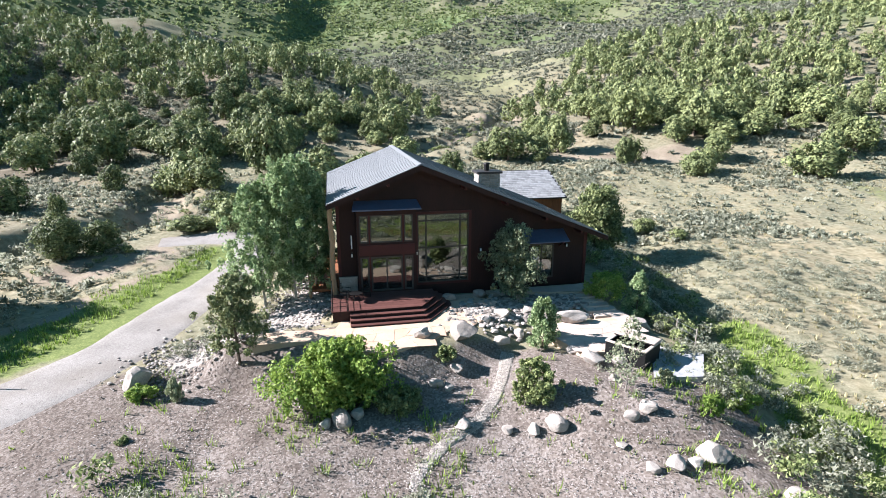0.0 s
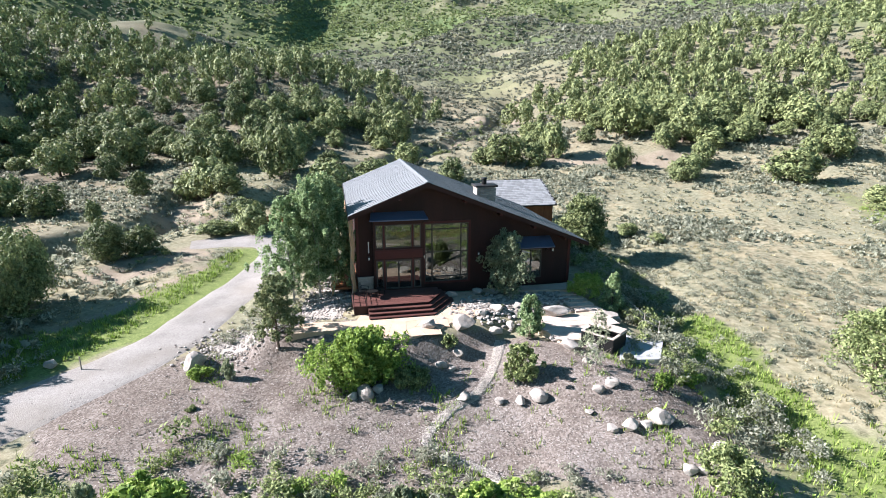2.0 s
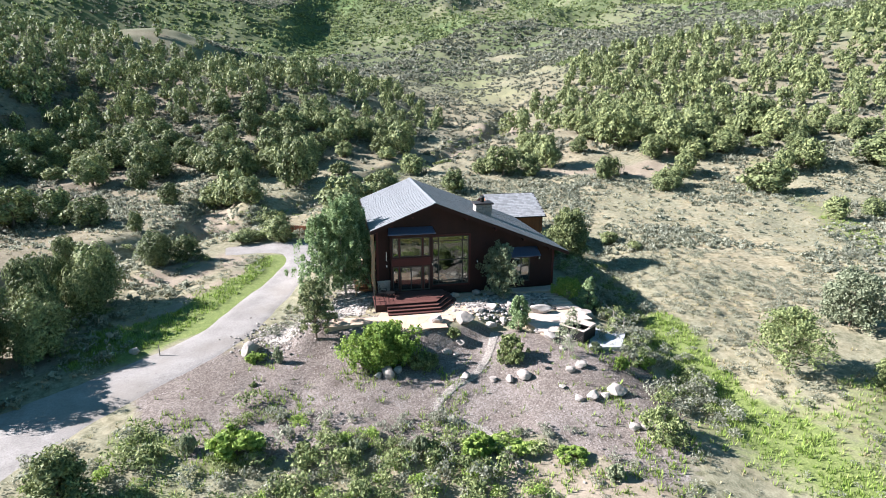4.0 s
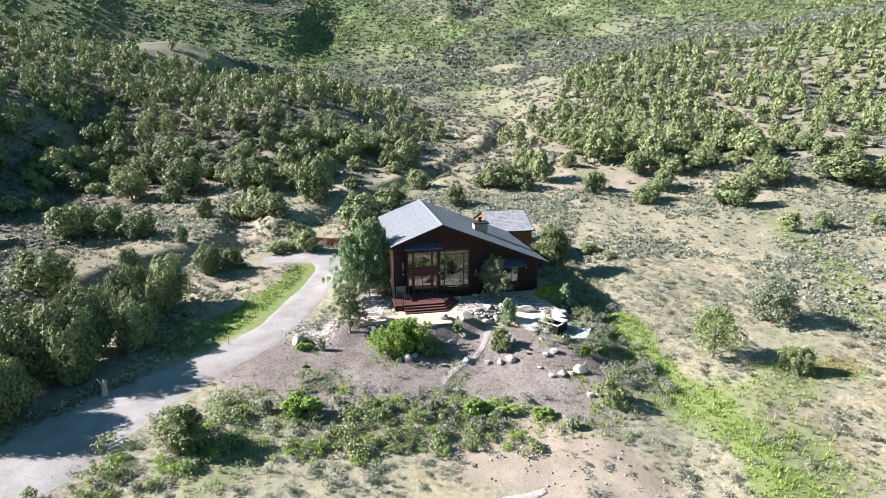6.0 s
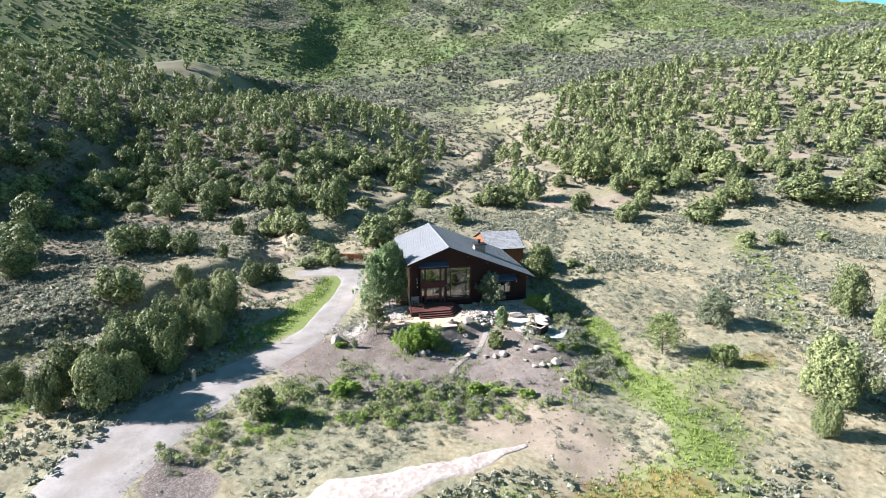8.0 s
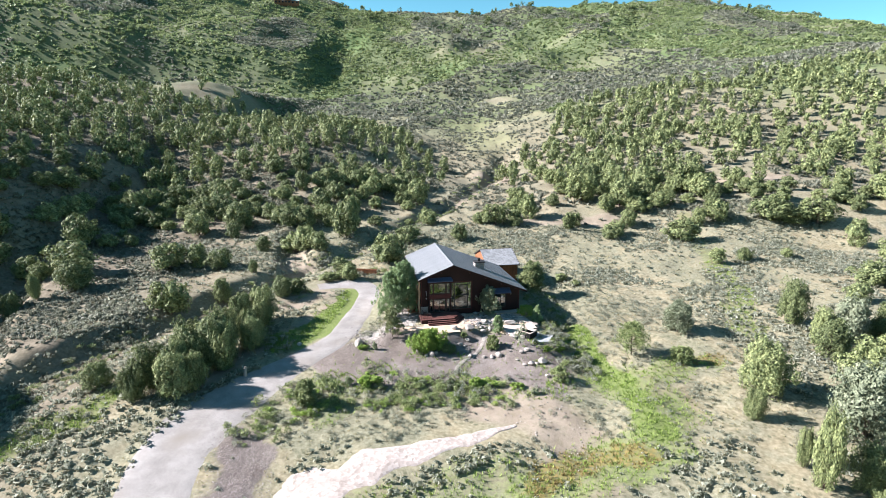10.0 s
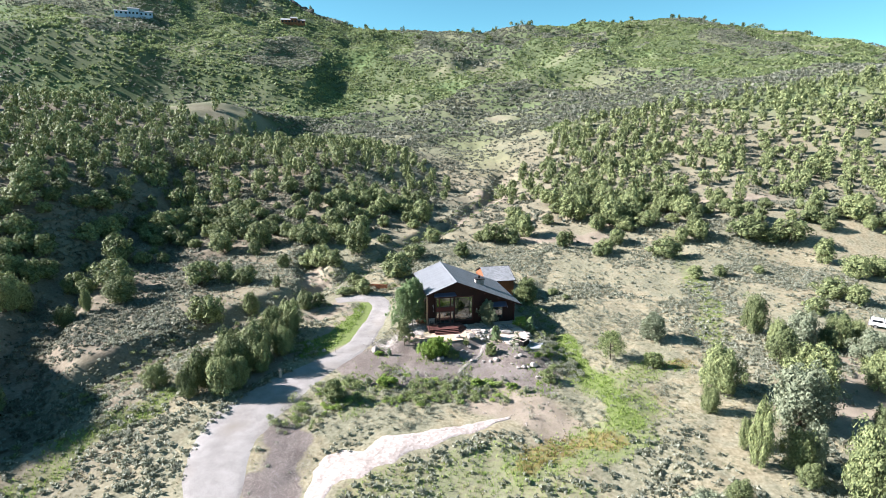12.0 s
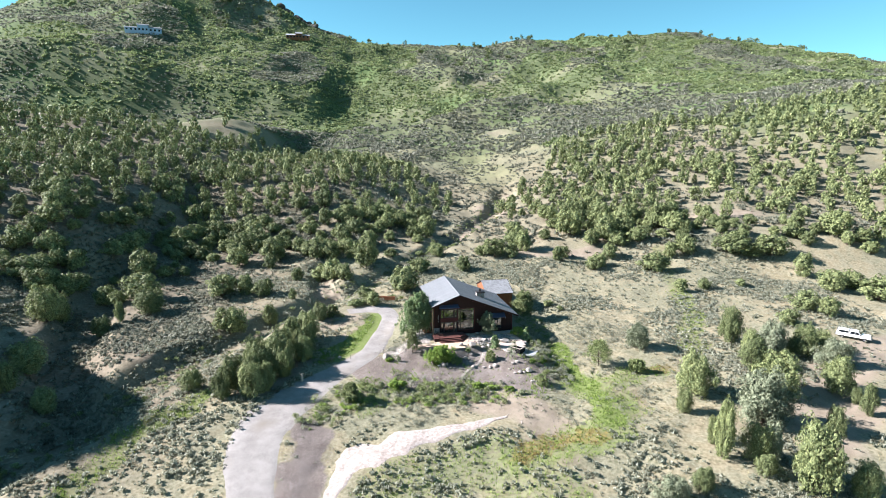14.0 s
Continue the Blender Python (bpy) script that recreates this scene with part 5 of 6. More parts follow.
MORE_ROCKS = [(8.0, 17.7, 0.6), (8.9, 17.7, 0.85), (9.7, 17.9, 0.65), (10.5, 18.3, 1.2), (12.6, 16.1, 1.0), (10.6, 15.0, 0.65), (11.2, 15.0, 0.5), (7.2, 19.0, 0.45), (11.3, 28.9, 1.35), (4.2, 27.5, 0.7), (0.4, 31.4, 0.85),
              (2.3, 32.0, 0.85), (-23.6, 23.9, 0.75), (3.4, 29.0, 0.9), (5.0, 29.6, 0.8), (6.0, 30.6, 0.7), (3.0, 30.6, 0.6), (4.6, 31.2, 0.65), (2.4, 28.2, 0.7), (11.0, 30.3, 0.8), (10.0, 28.6, 0.7), (-2.6, 24.6, 0.5), (3.2, 26.6, 0.8)]
rnd = random.Random(12)
for k, (x, y, w) in enumerate(ROCKS + MORE_ROCKS):
    ob = new("boulder", rocks[k % 6])
    ob.matrix_basis = pose(x, y, float(height(x, y)) + 0.26 * w, rnd.uniform(-12, 12), rnd.uniform(-12, 12), rnd.uniform(0, 360)) @ Matrix.Diagonal((w * 1.25, w * 1.05, w * 1.15, 1))
    tagged(ob, "pale granite boulder set in the garden slope", "boulder", "garden boulders")
crags = [boulder_mesh(20 + k, "crag") for k in range(3)]
for data in crags:
    data.materials[0] = CRAG
for k in range(16):
    f = k / 15
    x, y, w = -238 + 62 * f + rnd.uniform(-4, 4), 742 - 40 * f + rnd.uniform(-8, 8), rnd.uniform(10, 20) * (1 - 0.45 * f)
    ob = new("rock_outcrop", crags[k % 3])
    ob.matrix_basis = pose(x, y, float(height(x, y)) + 0.2 * w, rnd.uniform(-20, 20), rnd.uniform(-20, 20), rnd.uniform(0, 360)) @ Matrix.Diagonal((w, w * 0.8, w * 0.9, 1))
    tagged(ob, "dark jagged rock outcrop along the summit ridge", "rock", "summit outcrops")
slab_rock = new("boulder", rocks[2])
slab_rock.matrix_basis = pose(7.5, 28.9, 2.2, 0, 4, 8) @ Matrix.Diagonal((2.5, 1.0, 1.25, 1))
tagged(slab_rock, "long flat-topped boulder edging the flagstone terrace", "boulder", "garden boulders")


def pebbles(name, label, line, radius, count, size, seed, material=STONE):
    """Loose stones lying thickly on a bed."""
    rg = np.random.default_rng(seed)
    c = smooth_line(line, 0.2)
    i = rg.integers(0, len(c), count)
    p = c[i] + rg.normal(0, 0.5, (count, 2)) * radius
    s = size * rg.uniform(0.5, 1.7, count) ** 1.4
    z = height(p[:, 0], p[:, 1]) + 0.06
    ring = np.arange(6) * 1.0472
    shape = np.concatenate([np.stack([np.cos(ring), np.sin(ring), ring * 0 - 0.1], -1), np.stack([0.72 * np.cos(ring + 0.4), 0.72 * np.sin(ring + 0.4), ring * 0 + 0.42], -1), [[0.05, 0.05, 0.56]]])
    spin = rg.uniform(0, 6.28, count)
    v = np.repeat(shape[None], count, 0) * (1 + rg.uniform(-0.2, 0.2, (count, 13, 3)))
    x = v[..., 0] * np.cos(spin)[:, None] - v[..., 1] * np.sin(spin)[:, None] * 0.75
    y = v[..., 0] * np.sin(spin)[:, None] + v[..., 1] * np.cos(spin)[:, None] * 0.75
    v = np.stack([x, y, v[..., 2]], -1) * s[:, None, None] * 0.5
    v[..., 0] += p[:, 0][:, None]
    v[..., 1] += p[:, 1][:, None]
    v[..., 2] += z[:, None]
    tri = np.array([[k, (k + 1) % 6, 6 + k] for k in range(6)] + [[(k + 1) % 6, 6 + (k + 1) % 6, 6 + k] for k in range(6)] + [[6 + k, 6 + (k + 1) % 6, 12] for k in range(6)])
    if size < 0.1:
        tri = tri[12:]
    faces = (tri[None] + 13 * np.arange(count)[:, None, None]).reshape(-1, 3)
    data = bpy.data.meshes.new(name)
    data.from_pydata(v.reshape(-1, 3).tolist(), [], faces.tolist())
    data.materials.append(material)
    return tagged(new(name, data), label, "stones", kind="stuff")


PEBBLE = Nodes("river_pebbles", 0.9, 0, 0.2)
PEBBLE = PEBBLE.done(PEBBLE.ramp(PEBBLE.island(), (0.0, (0.12, 0.105, 0.095)), (0.5, (0.26, 0.235, 0.21)), (1.0, (0.43, 0.395, 0.36))))
DARKROCK = Nodes("crushed_stone_pieces", 0.9, 0, 0.2)
DARKROCK = DARKROCK.done(DARKROCK.ramp(DARKROCK.island(), (0.0, (0.085, 0.07, 0.062)), (0.5, (0.20, 0.17, 0.155)), (1.0, (0.34, 0.30, 0.28))))
CHIP = Nodes("bark_chips", 0.95, 0, 0.1)
CHIP = CHIP.done(CHIP.ramp(CHIP.island(), (0.0, (0.06, 0.042, 0.032)), (0.45, (0.18, 0.158, 0.14)), (1.0, (0.37, 0.34, 0.32))))
pebbles("creek_cobbles", "pale rounded cobbles along the dry creek", [(3.4, 26.0), (2.8, 23.7), (1.9, 21.6), (0.2, 20.0), (-1.0, 18.2), (-0.5, 16.6), (1.4, 15.8), (2.8, 14.2), (3.6, 12.4)], 0.36, 5200, 0.065, 71, PEBBLE)
pebbles("bed_cobbles", "pale river stones in the bed beside the house", [(-14.5, 25.8), (-12, 27.5), (-9.5, 29.5), (-8, 33), (-8.2, 38)], 2.6, 5200, 0.14, 72, PEBBLE)
pebbles("rockery_stones", "tumbled pale stones of the rockery", [(1.8, 28.8), (4, 30.0), (6.5, 31.3), (8.5, 31.6)], 1.8, 1500, 0.24, 73, PEBBLE)
pebbles("crushed_rock", "bank of crushed grey rock beside the driveway", [(-24.4, 3), (-22.9, -2), (-22.6, -12)], 2.9, 12000, 0.099, 74, DARKROCK)
pebbles("bark_mulch", "weathered bark chips and gravel over the garden slope", [(-16, 19), (-8, 17.5), (2, 18), (11, 17.5)], 6.0, 16000, 0.062, 75, CHIP)
pebbles("upper_mulch", "bark chips and gravel below the terrace", [(-14, 23), (-5, 23), (8, 23), (12, 21)], 3.5, 7000, 0.062, 76, CHIP)
pebbles("field_stones", "small stones strewn over bare soil", [(3, 9), (9, 8), (12, 3), (12, -1)], 6.0, 220, 0.1, 77, PEBBLE)


# ---- patio, terrace and steps ----
def inside(poly, x, y):
    hit = False
    for (ax, ay), (bx, by) in zip(poly, poly[1:] + poly[:1]):
        if (ay > y) != (by > y) and x < (bx - ax) * (y - ay) / (by - ay) + ax:
            hit = not hit
    return hit


def flag_patio(name, poly, z, thick, material, label, size, seed):
    """A bed with irregular flagstones, each its own piece."""
    base = part(name, prism(bmesh.new(), poly, z - thick, z - 0.012), MORTAR)
    base.matrix_basis = HOUSE
    tagged(base, label, "patio", kind="structure")
    rnd = random.Random(seed)
    xs, ys = [p[0] for p in poly], [p[1] for p in poly]
    nx, ny = int((max(xs) - min(xs)) / size) + 2, int((max(ys) - min(ys)) / size) + 2
    grid = {(i, j): (min(xs) + (i - 0.5) * size + rnd.uniform(-0.3, 0.3) * size, min(ys) + (j - 0.5) * size + rnd.uniform(-0.3, 0.3) * size) for i in range(nx + 1) for j in range(ny + 1)}
    for i in range(nx):
        for j in range(ny):
            q = [grid[i, j], grid[i + 1, j], grid[i + 1, j + 1], grid[i, j + 1]]
            cx, cy = sum(p[0] for p in q) / 4, sum(p[1] for p in q) / 4
            if inside(poly, cx, cy):
                k = 1 - 0.02 / size
                part("flagstone", prism(bmesh.new(), [(cx + (p[0] - cx) * k, cy + (p[1] - cy) * k) for p in q], z - 0.03, z + rnd.uniform(0, 0.008)), material, base)
    return base


flag_patio("patio", [(-11.0, -5.6), (-5.5, -5.7), (-5.9, -7.4), (-4.2, -7.7), (-2.2, -6.9), (-0.6, -5.6), (1.6, -4.7), (2.6, -3.2), (2.2, -0.4), (-0.5, -0.4), (-5.9, -3.3), (-6.8, -4.3), (-11.0, -4.5)], 2.33, 0.9, FLAG, "peach sandstone patio round the deck steps", 0.95, 3)
flag_patio("terrace", [(4.4, -5.2), (9.7, -4.9), (10.0, -6.6), (8.0, -7.9), (7.4, -9.3), (5.4, -8.9), (4.7, -7.2)], 1.95, 0.8, FLAG_PINK, "pale flagstone terrace beside the hot tub", 0.9, 4)
flag_patio("entry_paving", [(2.7, -0.4), (2.9, -1.0), (8.4, -1.9), (10.4, -1.8), (10.6, -0.3)], 2.5, 0.7, FLAG_PINK, "stone paving before the side door", 0.9, 5)
pad = part("concrete_pad", prism(bmesh.new(), [(7.7, -11.6), (10.0, -12.0), (11.6, -9.8), (9.6, -8.2)], 1.2, 1.72), CONCRETE)
pad.matrix_basis = HOUSE
tagged(pad, "pale concrete pad under the hot tub", "concrete pad", kind="structure")
stairs = holder("stone_steps", HOUSE, "rough stone slab steps down to the terrace", "steps")
for k in range(5):
    rnd2 = random.Random(k)
    c = Vector((8.35 + 0.2 * k, -2.3 - 0.52 * k))
    pts = [(c.x + dx + rnd2.uniform(-0.08, 0.08), c.y + dy + rnd2.uniform(-0.05, 0.05)) for dx, dy in ((-0.95, -0.32), (0.9, -0.3), (0.95, 0.3), (-0.9, 0.34))]
    part("step", prism(bmesh.new(), pts, 1.55, 2.5 - 0.105 * (k + 1)), FLAG_PINK, stairs)

# hot tub with its cover half folded
tub = holder("hot_tub", pose(9.45, 24.75, 1.72, 0, 0, -43.5), "dark-sided hot tub with a pale cover folded back", "hot tub")
for x0, x1, y0, y1 in ((-1.03, 1.03, -0.86, -0.78), (-1.03, 1.03, 0.78, 0.86), (-1.03, -0.95, -0.78, 0.78), (0.95, 1.03, -0.78, 0.78)):
    part("side_panel", box(bmesh.new(), x0, x1, y0, y1, 0, 0.88, 0.01), IRON, tub)
for x0, x1, y0, y1 in ((-1.06, 1.06, -0.9, -0.72), (-1.06, 1.06, 0.72, 0.9), (-1.06, -0.88, -0.72, 0.72), (0.88, 1.06, -0.72, 0.72)):
    part("rim", box(bmesh.new(), x0, x1, y0, y1, 0.885, 0.95, 0.015), FLAG_PINK, tub)
part("basin", box(bmesh.new(), -0.95, 0.95, -0.78, 0.78, 0.1, 0.35), FRAME, tub)
part("seat", box(bmesh.new(), -0.94, -0.5, -0.77, 0.77, 0.351, 0.6, 0.03), FRAME, tub)
part("cover", box(bmesh.new(), -1.0, 1.05, 0.05, 0.92, 0.952, 1.05, 0.02), FLAG_PINK, tub, "pale folded cover")
part("cover_bar", rod(bmesh.new(), (-1.0, 0.02, 1.0), (1.0, 0.02, 1.0), 0.03), IRON, tub)


# ---- garden trees and shrubs ----
def lone(tree, x, y, z=None, turn=0):
    tree.matrix_basis = pose(x, y, float(height(x, y)) if z is None else z, 0, 0, turn)
    return tree


for k, (x, y, h, w) in enumerate(((-9.2, 32.0, 9.6, 5.0), (-11.0, 31.6, 8.4, 4.6), (-8.2, 33.0, 8.8, 4.4), (-10.2, 34.4, 8.0, 4.8))):
    lone(make_tree("aspen_tree", "tall leafy aspen beside the house", "tree", "aspens by the house", 100 + k, h, w, 230, 60, 0.12, ASPEN, PALEBARK, 0.14, "egg", 7, 0.09, 0.6, (0.6, 1.8)), x, y)
lone(make_tree("serviceberry_shrub", "broad bright green shrub on the garden slope", "shrub", "", 110, 3.2, 4.5, 218, 96, 0.112, LIME, BARK, 0.02, "round", 8, 0.05, 0.7, (0.8, 1.5)), -4.9, 22.3)
lone(make_tree("pinyon_tree", "small dark pinyon at the edge of the stone bed", "tree", "", 111, 5.0, 3.7, 150, 60, 0.10, PINYON, BARK, 0.22, "egg", 9, 0.09, 0.9, (0.75, 0.9)), -10.2, 24.7)
lone(make_tree("olive_tree", "slender grey-green young tree before the house", "tree", "", 112, 5.2, 3.6, 172, 70, 0.098, OLIVE, BARK, 0.08, "egg", 9, 0.06, 0.5), 4.3, 31.6)
lone(make_tree("young_pine", "small bushy green conifer beside the terrace", "tree", "", 113, 2.9, 2.2, 92, 84, 0.083, ASPEN, BARK, 0.05, "egg", 6, 0.05), 5.3, 26.5)
lone(make_tree("mahogany_shrub", "olive shrub on the chip slope", "shrub", "", 114, 2.3, 1.9, 103, 75, 0.083, RABBIT, BARK, 0.06, "round", 8, 0.05, 0.6), 4.1, 21.9)
lone(make_tree("thin_sapling", "thin silvery sapling near the hot tub", "tree", "", 115, 3.7, 2.5, 46, 33, 0.075, BLUE_JUNIPER, DEADWOOD, 0.12, "egg", 9, 0.035, 0.6), 8.1, 21.6)
lone(make_tree("currant_shrub", "small round green shrub on the slope", "shrub", "", 116, 1.0, 1.05, 46, 70, 0.068, LIME, BARK, 0.08, "round", 5, 0.03), 11.4, 20.4)
lone(make_tree("young_spruce", "small cone-shaped green conifer beside the stone steps", "tree", "", 117, 3.1, 2.2, 92, 84, 0.075, ASPEN, BARK, 0.04, "cone", 6, 0.05), 11.9, 31.1)
lone(make_tree("ninebark_shrub", "low bright green shrub beside the stone steps", "shrub", "", 118, 1.7, 3.0, 80, 84, 0.075, LIME, BARK, 0.08, "round", 5, 0.03), 10.2, 32.3)
lone(make_tree("juniper_tree", "full round juniper behind the house", "tree", "", 119, 6.0, 5.8, 218, 96, 0.150, JUNIPER, BARK, 0.05, "round", 7, 0.14), 13.4, 46.0)
lone(make_tree("low_juniper", "low dark spreading juniper under the bright shrub", "shrub", "", 120, 1.0, 2.3, 80, 75, 0.090, JUNIPER, BARK, 0.08, "round", 5, 0.04), -2.0, 22.1)
lone(make_tree("roadside_juniper", "stocky dark juniper between brush and driveway", "shrub", "", 121, 3.3, 3.6, 149, 91, 0.112, JUNIPER, BARK, 0.05, "egg", 6, 0.08), -19.0, 8.9)
lone(make_tree("pear_tree", "open round-crowned tree with yellow-green leaves", "tree", "", 122, 5.2, 5.4, 120, 60, 0.12, RABBIT, BARK, 0.25, "round", 9, 0.1, 0.5), 23.6, 21.5)
lone(make_tree("field_juniper", "dark juniper in the dry field", "tree", "", 123, 5.0, 5.6, 149, 84, 0.143, BLUE_JUNIPER, BARK, 0.1, "round", 7, 0.1), 33.0, 28.6)
lone(make_tree("willow_shrub", "yellow-green shrub in the shade of the field tree", "shrub", "", 124, 2.4, 3.2, 92, 70, 0.105, RABBIT, BARK, 0.05, "round", 5, 0.04), 29.6, 19.2)
lone(make_tree("twiggy_shrub", "sprawling pale green shrub at the foot of the slope", "shrub", "", 125, 1.6, 3.0, 69, 49, 0.098, RABBIT, DEADWOOD, 0.05, "round", 9, 0.03), 12.0, 14.2)
SMALL_SHRUBS = [(0.1, 24.9, 0.75, 1.1), (1.2, 13.2, 1.3, 2.1), (-1.9, 13.0, 1.3, 1.1), (-1.1, 13.4, 1.1, 1.1), (3.0, 13.6, 0.8, 2.0), (-5.4, 13.2, 0.8, 1.6), (-8.3, 12.9, 1.3, 1.6), (-11.9, 12.6, 1.8, 2.3), (-14.7, 12.9, 1.2, 1.6), (-16.6, 12.5, 1.3, 1.3),
                (-14.3, 23.0, 0.8, 1.1), (-12.6, 22.8, 1.2, 1.1), (6.9, 26.6, 0.6, 0.9), (13.5, 21.5, 0.8, 1.1), (10.2, 22.4, 0.7, 1.2), (-13.4, 19.8, 0.5, 0.9), (6.4, 12.8, 0.7, 1.4), (8.4, 11.2, 0.8, 1.6), (3.8, 29.4, 0.6, 0.7)]
shrub_grove = Grove([make_tree("garden_shrub", "low green shrub on the chip slope", "shrub", "garden shrubs", 130 + k, 1.2, 1.6, 46, 60, 0.100, m, BARK, 0.06, "round", 5, 0.03) for k, m in enumerate((RABBIT, LIME, OLIVE))])
rng = np.random.default_rng(14)
for s in SMALL_SHRUBS:
    shrub_grove.plant(*s, rng)

# ---- wire fence beside the hollow ----
fence = holder("wire_fence", pose(0, 0, 0), "thin wire fence on slim posts above the hollow", "fence")
FENCE = [(12.6, 33.6), (13.2, 31.4), (13.6, 29.2), (13.8, 27.2)]
for (x, y) in FENCE:
    part("post", rod(bmesh.new(), (x, y, float(height(x, y)) - 0.2), (x, y, float(height(x, y)) + 1.25), 0.035), DEADWOOD, fence)
for (ax, ay), (bx, by) in zip(FENCE, FENCE[1:]):
    for up in (0.4, 0.75, 1.1):
        part("wire", rod(bmesh.new(), (ax, ay, float(height(ax, ay)) + up), (bx, by, float(height(bx, by)) + up), 0.012, 0.012, 5), CHROME, fence)

# ---- things by the driveway ----
stump = holder("tree_stump", pose(-28.4, 15.2, float(height(-28.4, 15.2))), "weathered upright stump beside the driveway", "stump")
bm = bmesh.new()
rod(bm, (0, 0, -0.1), (0.05, 0, 0.7), 0.28, 0.2, 10)
rod(bm, (0.05, 0, 0.68), (0.12, 0.05, 1.35), 0.2, 0.12, 9)
part("trunk", bm, DEADWOOD, stump)
for a in (0.3, 2.2, 4.0):
    part("limb", rod(bmesh.new(), (0.05, 0, 0.75), (0.35 * math.cos(a), 0.35 * math.sin(a), 1.15 + 0.1 * a), 0.08, 0.04, 7), DEADWOOD, stump)
pile = holder("firewood_stack", pose(-19.5, 57.5, float(height(-19.5, 57.5)), 0, 0, -8), "long low stack of split firewood behind the driveway", "firewood")
for r in range(4):
    for k in range(22):
        x = -3.2 + 0.29 * k + (0.145 if r % 2 else 0)
        part("log", rod(bmesh.new(), (x, -0.3, 0.15 + 0.25 * r), (x + 0.02, 0.32, 0.15 + 0.25 * r), 0.14, 0.13, 7), CEDAR, pile)
marker = holder("marker_post", pose(-21.6, 23.6, float(height(-21.6, 23.6))), "thin pale marker post beside the driveway", "post")
part("post", rod(bmesh.new(), (0, 0, -0.1), (0, 0, 0.9), 0.04, 0.035), DEADWOOD, marker)


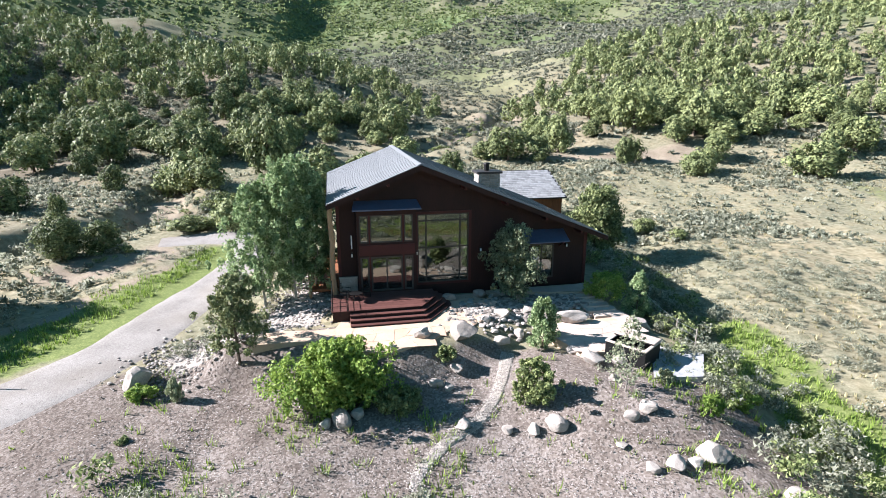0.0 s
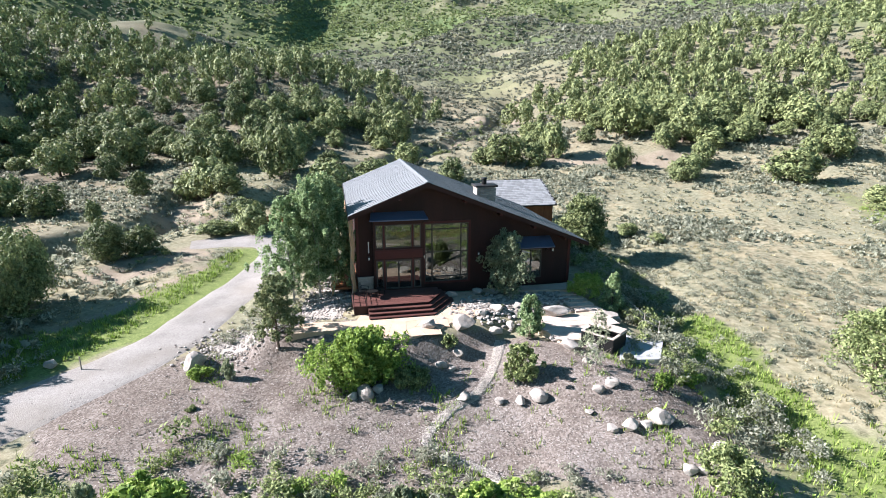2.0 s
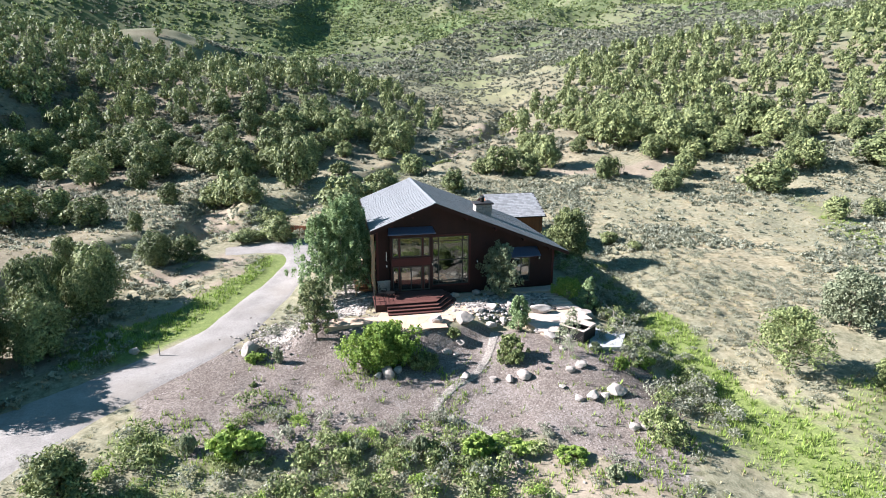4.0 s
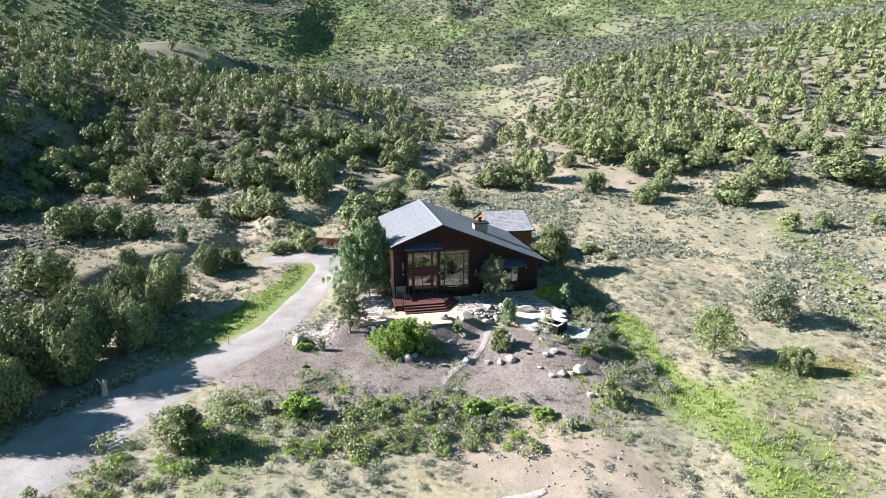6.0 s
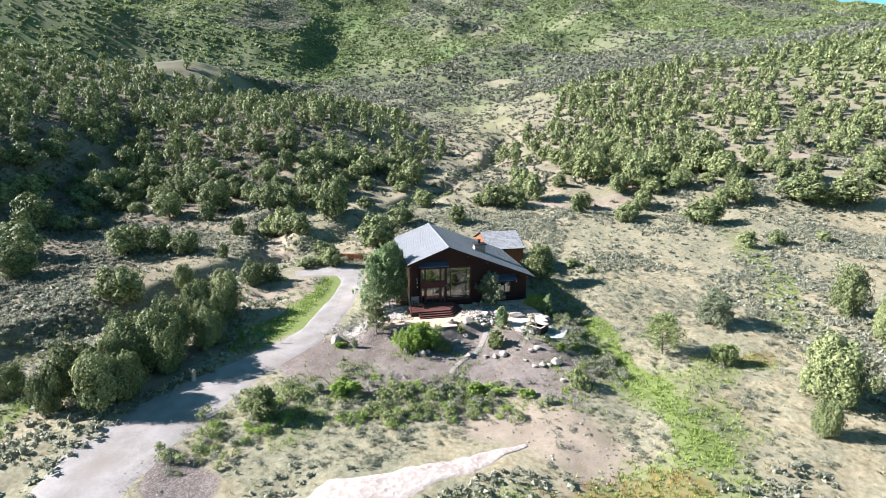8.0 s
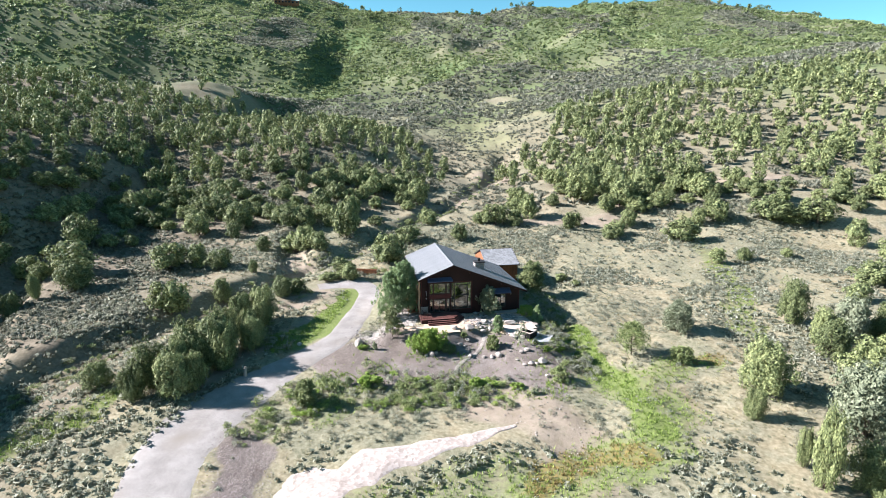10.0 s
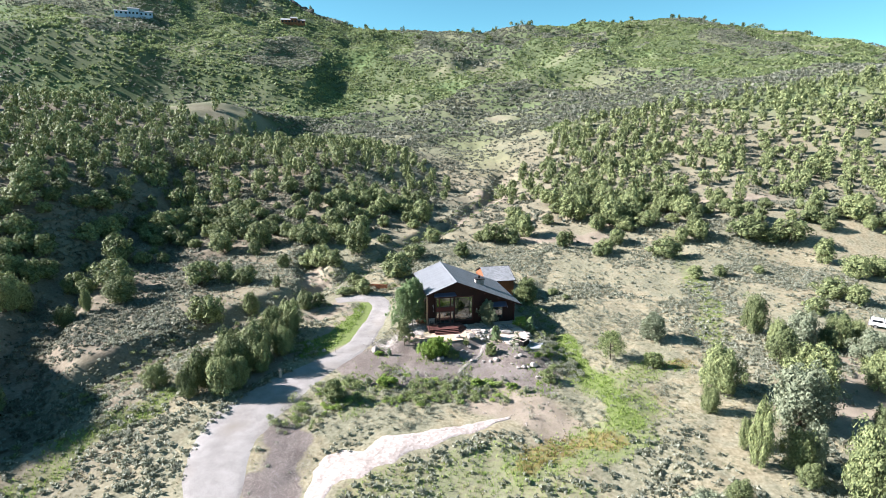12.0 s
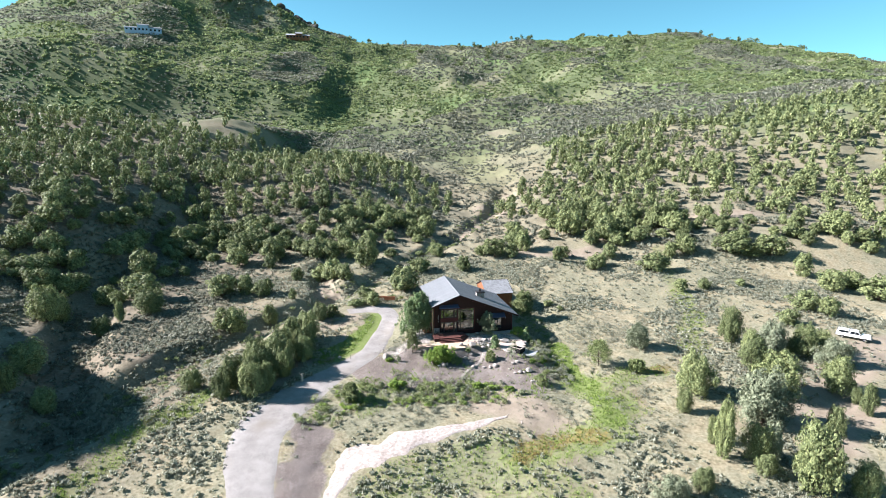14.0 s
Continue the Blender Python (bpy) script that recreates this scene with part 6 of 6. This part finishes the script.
# ---- pickup on the dirt lot ----
def pickup(m):
    ob = holder("pickup_truck", m, "white pickup truck with a matching canopy over its bed", "pickup")
    body = part("body", box(bmesh.new(), -2.85, 2.75, -0.95, 0.95, 0.55, 1.12, 0.08), WHITE, ob)
    bm = slab(bmesh.new(), [(-0.75, 1.1), (1.25, 1.1), (0.72, 1.78), (-0.65, 1.82)], -0.84, 0.84)
    bmesh.ops.bevel(bm, geom=list(bm.edges), offset=0.07, segments=2, affect="EDGES")
    part("cab", bm, WHITE, ob)
    bm = slab(bmesh.new(), [(-2.82, 1.1), (-0.78, 1.1), (-0.78, 1.8), (-2.6, 1.8)], -0.88, 0.88)
    bmesh.ops.bevel(bm, geom=list(bm.edges), offset=0.07, segments=2, affect="EDGES")
    part("canopy", bm, WHITE, ob)
    part("hood", box(bmesh.new(), 1.2, 2.65, -0.85, 0.85, 1.1, 1.2, 0.04), WHITE, ob)
    bm = slab(bmesh.new(), [(1.22, 1.16), (1.27, 1.16), (0.79, 1.74), (0.75, 1.72)], -0.72, 0.72)
    part("windscreen", bm, DARKGLASS, ob)
    for y in (-0.885, 0.845):
        part("side_window", slab(bmesh.new(), [(0.2, 1.2), (0.95, 1.2), (0.62, 1.66), (0.2, 1.68)], y, y + 0.04), DARKGLASS, ob)
        part("side_window", slab(bmesh.new(), [(-0.58, 1.2), (0.1, 1.2), (0.1, 1.68), (-0.55, 1.68)], y, y + 0.04), DARKGLASS, ob)
    for y in (-0.925, 0.885):
        part("canopy_window", slab(bmesh.new(), [(-2.5, 1.3), (-0.95, 1.3), (-0.95, 1.68), (-2.4, 1.68)], y, y + 0.04), DARKGLASS, ob)
    part("rear_window", box(bmesh.new(), -2.79, -2.72, -0.7, 0.7, 1.25, 1.65), DARKGLASS, ob)
    part("front_bumper", box(bmesh.new(), 2.72, 2.88, -0.92, 0.92, 0.5, 0.72, 0.03), CHROME, ob)
    part("rear_bumper", box(bmesh.new(), -2.98, -2.83, -0.92, 0.92, 0.5, 0.7, 0.03), CHROME, ob)
    part("grille", box(bmesh.new(), 2.74, 2.79, -0.55, 0.55, 0.76, 1.02), IRON, ob)
    for y in (-0.76, 0.76):
        part("headlight", box(bmesh.new(), 2.72, 2.79, y - 0.15, y + 0.15, 0.8, 1.0, 0.02), CHROME, ob)
        part("tail_light", box(bmesh.new(), -2.88, -2.83, y - 0.08, y + 0.08, 0.75, 1.05), REDLENS, ob)
        part("wing_mirror", box(bmesh.new(), 0.95, 1.1, y * 1.36 - 0.1, y * 1.36 + 0.1, 1.2, 1.38, 0.02), IRON, ob)
        for x in (-1.85, 1.8):
            s = 1 if y > 0 else -1
            wheel = part("wheel", rod(bmesh.new(), (x, y * 0.97 - 0.12, 0.38), (x, y * 0.97 + 0.24 * s - 0.0, 0.38), 0.38, 0.38, 18), TYRE, ob)
            part("rim", rod(bmesh.new(), (x, y * 0.97 + 0.2 * s, 0.38), (x, y * 0.97 + 0.26 * s, 0.38), 0.22, 0.2, 12), CHROME, wheel)
    return ob


pickup(pose(78.0, 33.2, float(height(78.0, 33.2)) + 0.02, 0, 0, -38))


# ---- houses on the far hill ----
def far_house(name, m, wings, wallmat, roofmat, label):
    ob = holder(name, m, label, "house")
    for x0, x1, y0, y1, h, rise in wings:
        w = part("wall", box(bmesh.new(), x0, x1, y0, y1, -2.5, h), wallmat, ob)
        bm = bmesh.new()
        a = [bm.verts.new((x, y, z)) for x in (x0 - 0.6, x1 + 0.6) for y, z in ((y0 - 0.6, h), (y1 + 0.6, h), ((y0 + y1) / 2, h + rise))]
        for q in ((0, 1, 2), (3, 5, 4), (0, 2, 5, 3), (1, 4, 5, 2), (0, 3, 4, 1)):
            bm.faces.new([a[i] for i in q])
        part("roof", bm, roofmat, ob)
        n = max(1, int((x1 - x0) / 3.2))
        for k in range(n):
            c = x0 + (k + 0.5) * (x1 - x0) / n
            part("window", box(bmesh.new(), c - 0.9, c + 0.9, y0 - 0.05, y0 + 0.05, 0.9, min(h - 0.4, 2.8)), DARKGLASS, w)
    return ob


far_house("far_house", pose(-321, 528, float(height(-321, 528)) + 1, 0, 0, 24), ((-16, -4, -4, 4, 3.4, 1.6), (-4, 6, -6, 3, 6.0, 1.8), (6, 18, -4, 4, 4.0, 1.8)), PALE_BLUE, ROOF, "long pale blue house far up the hillside")
far_house("far_house", pose(-182, 618, float(height(-182, 618)) + 1, 0, 0, 12), ((-13, -2, -4, 4, 3.4, 2.2), (-2, 5, -6, 4, 5.0, 2.6), (5, 14, -4, 4, 3.2, 2.0)), CEDAR, SHINGLE, "brown gabled house far up on a graded bench")
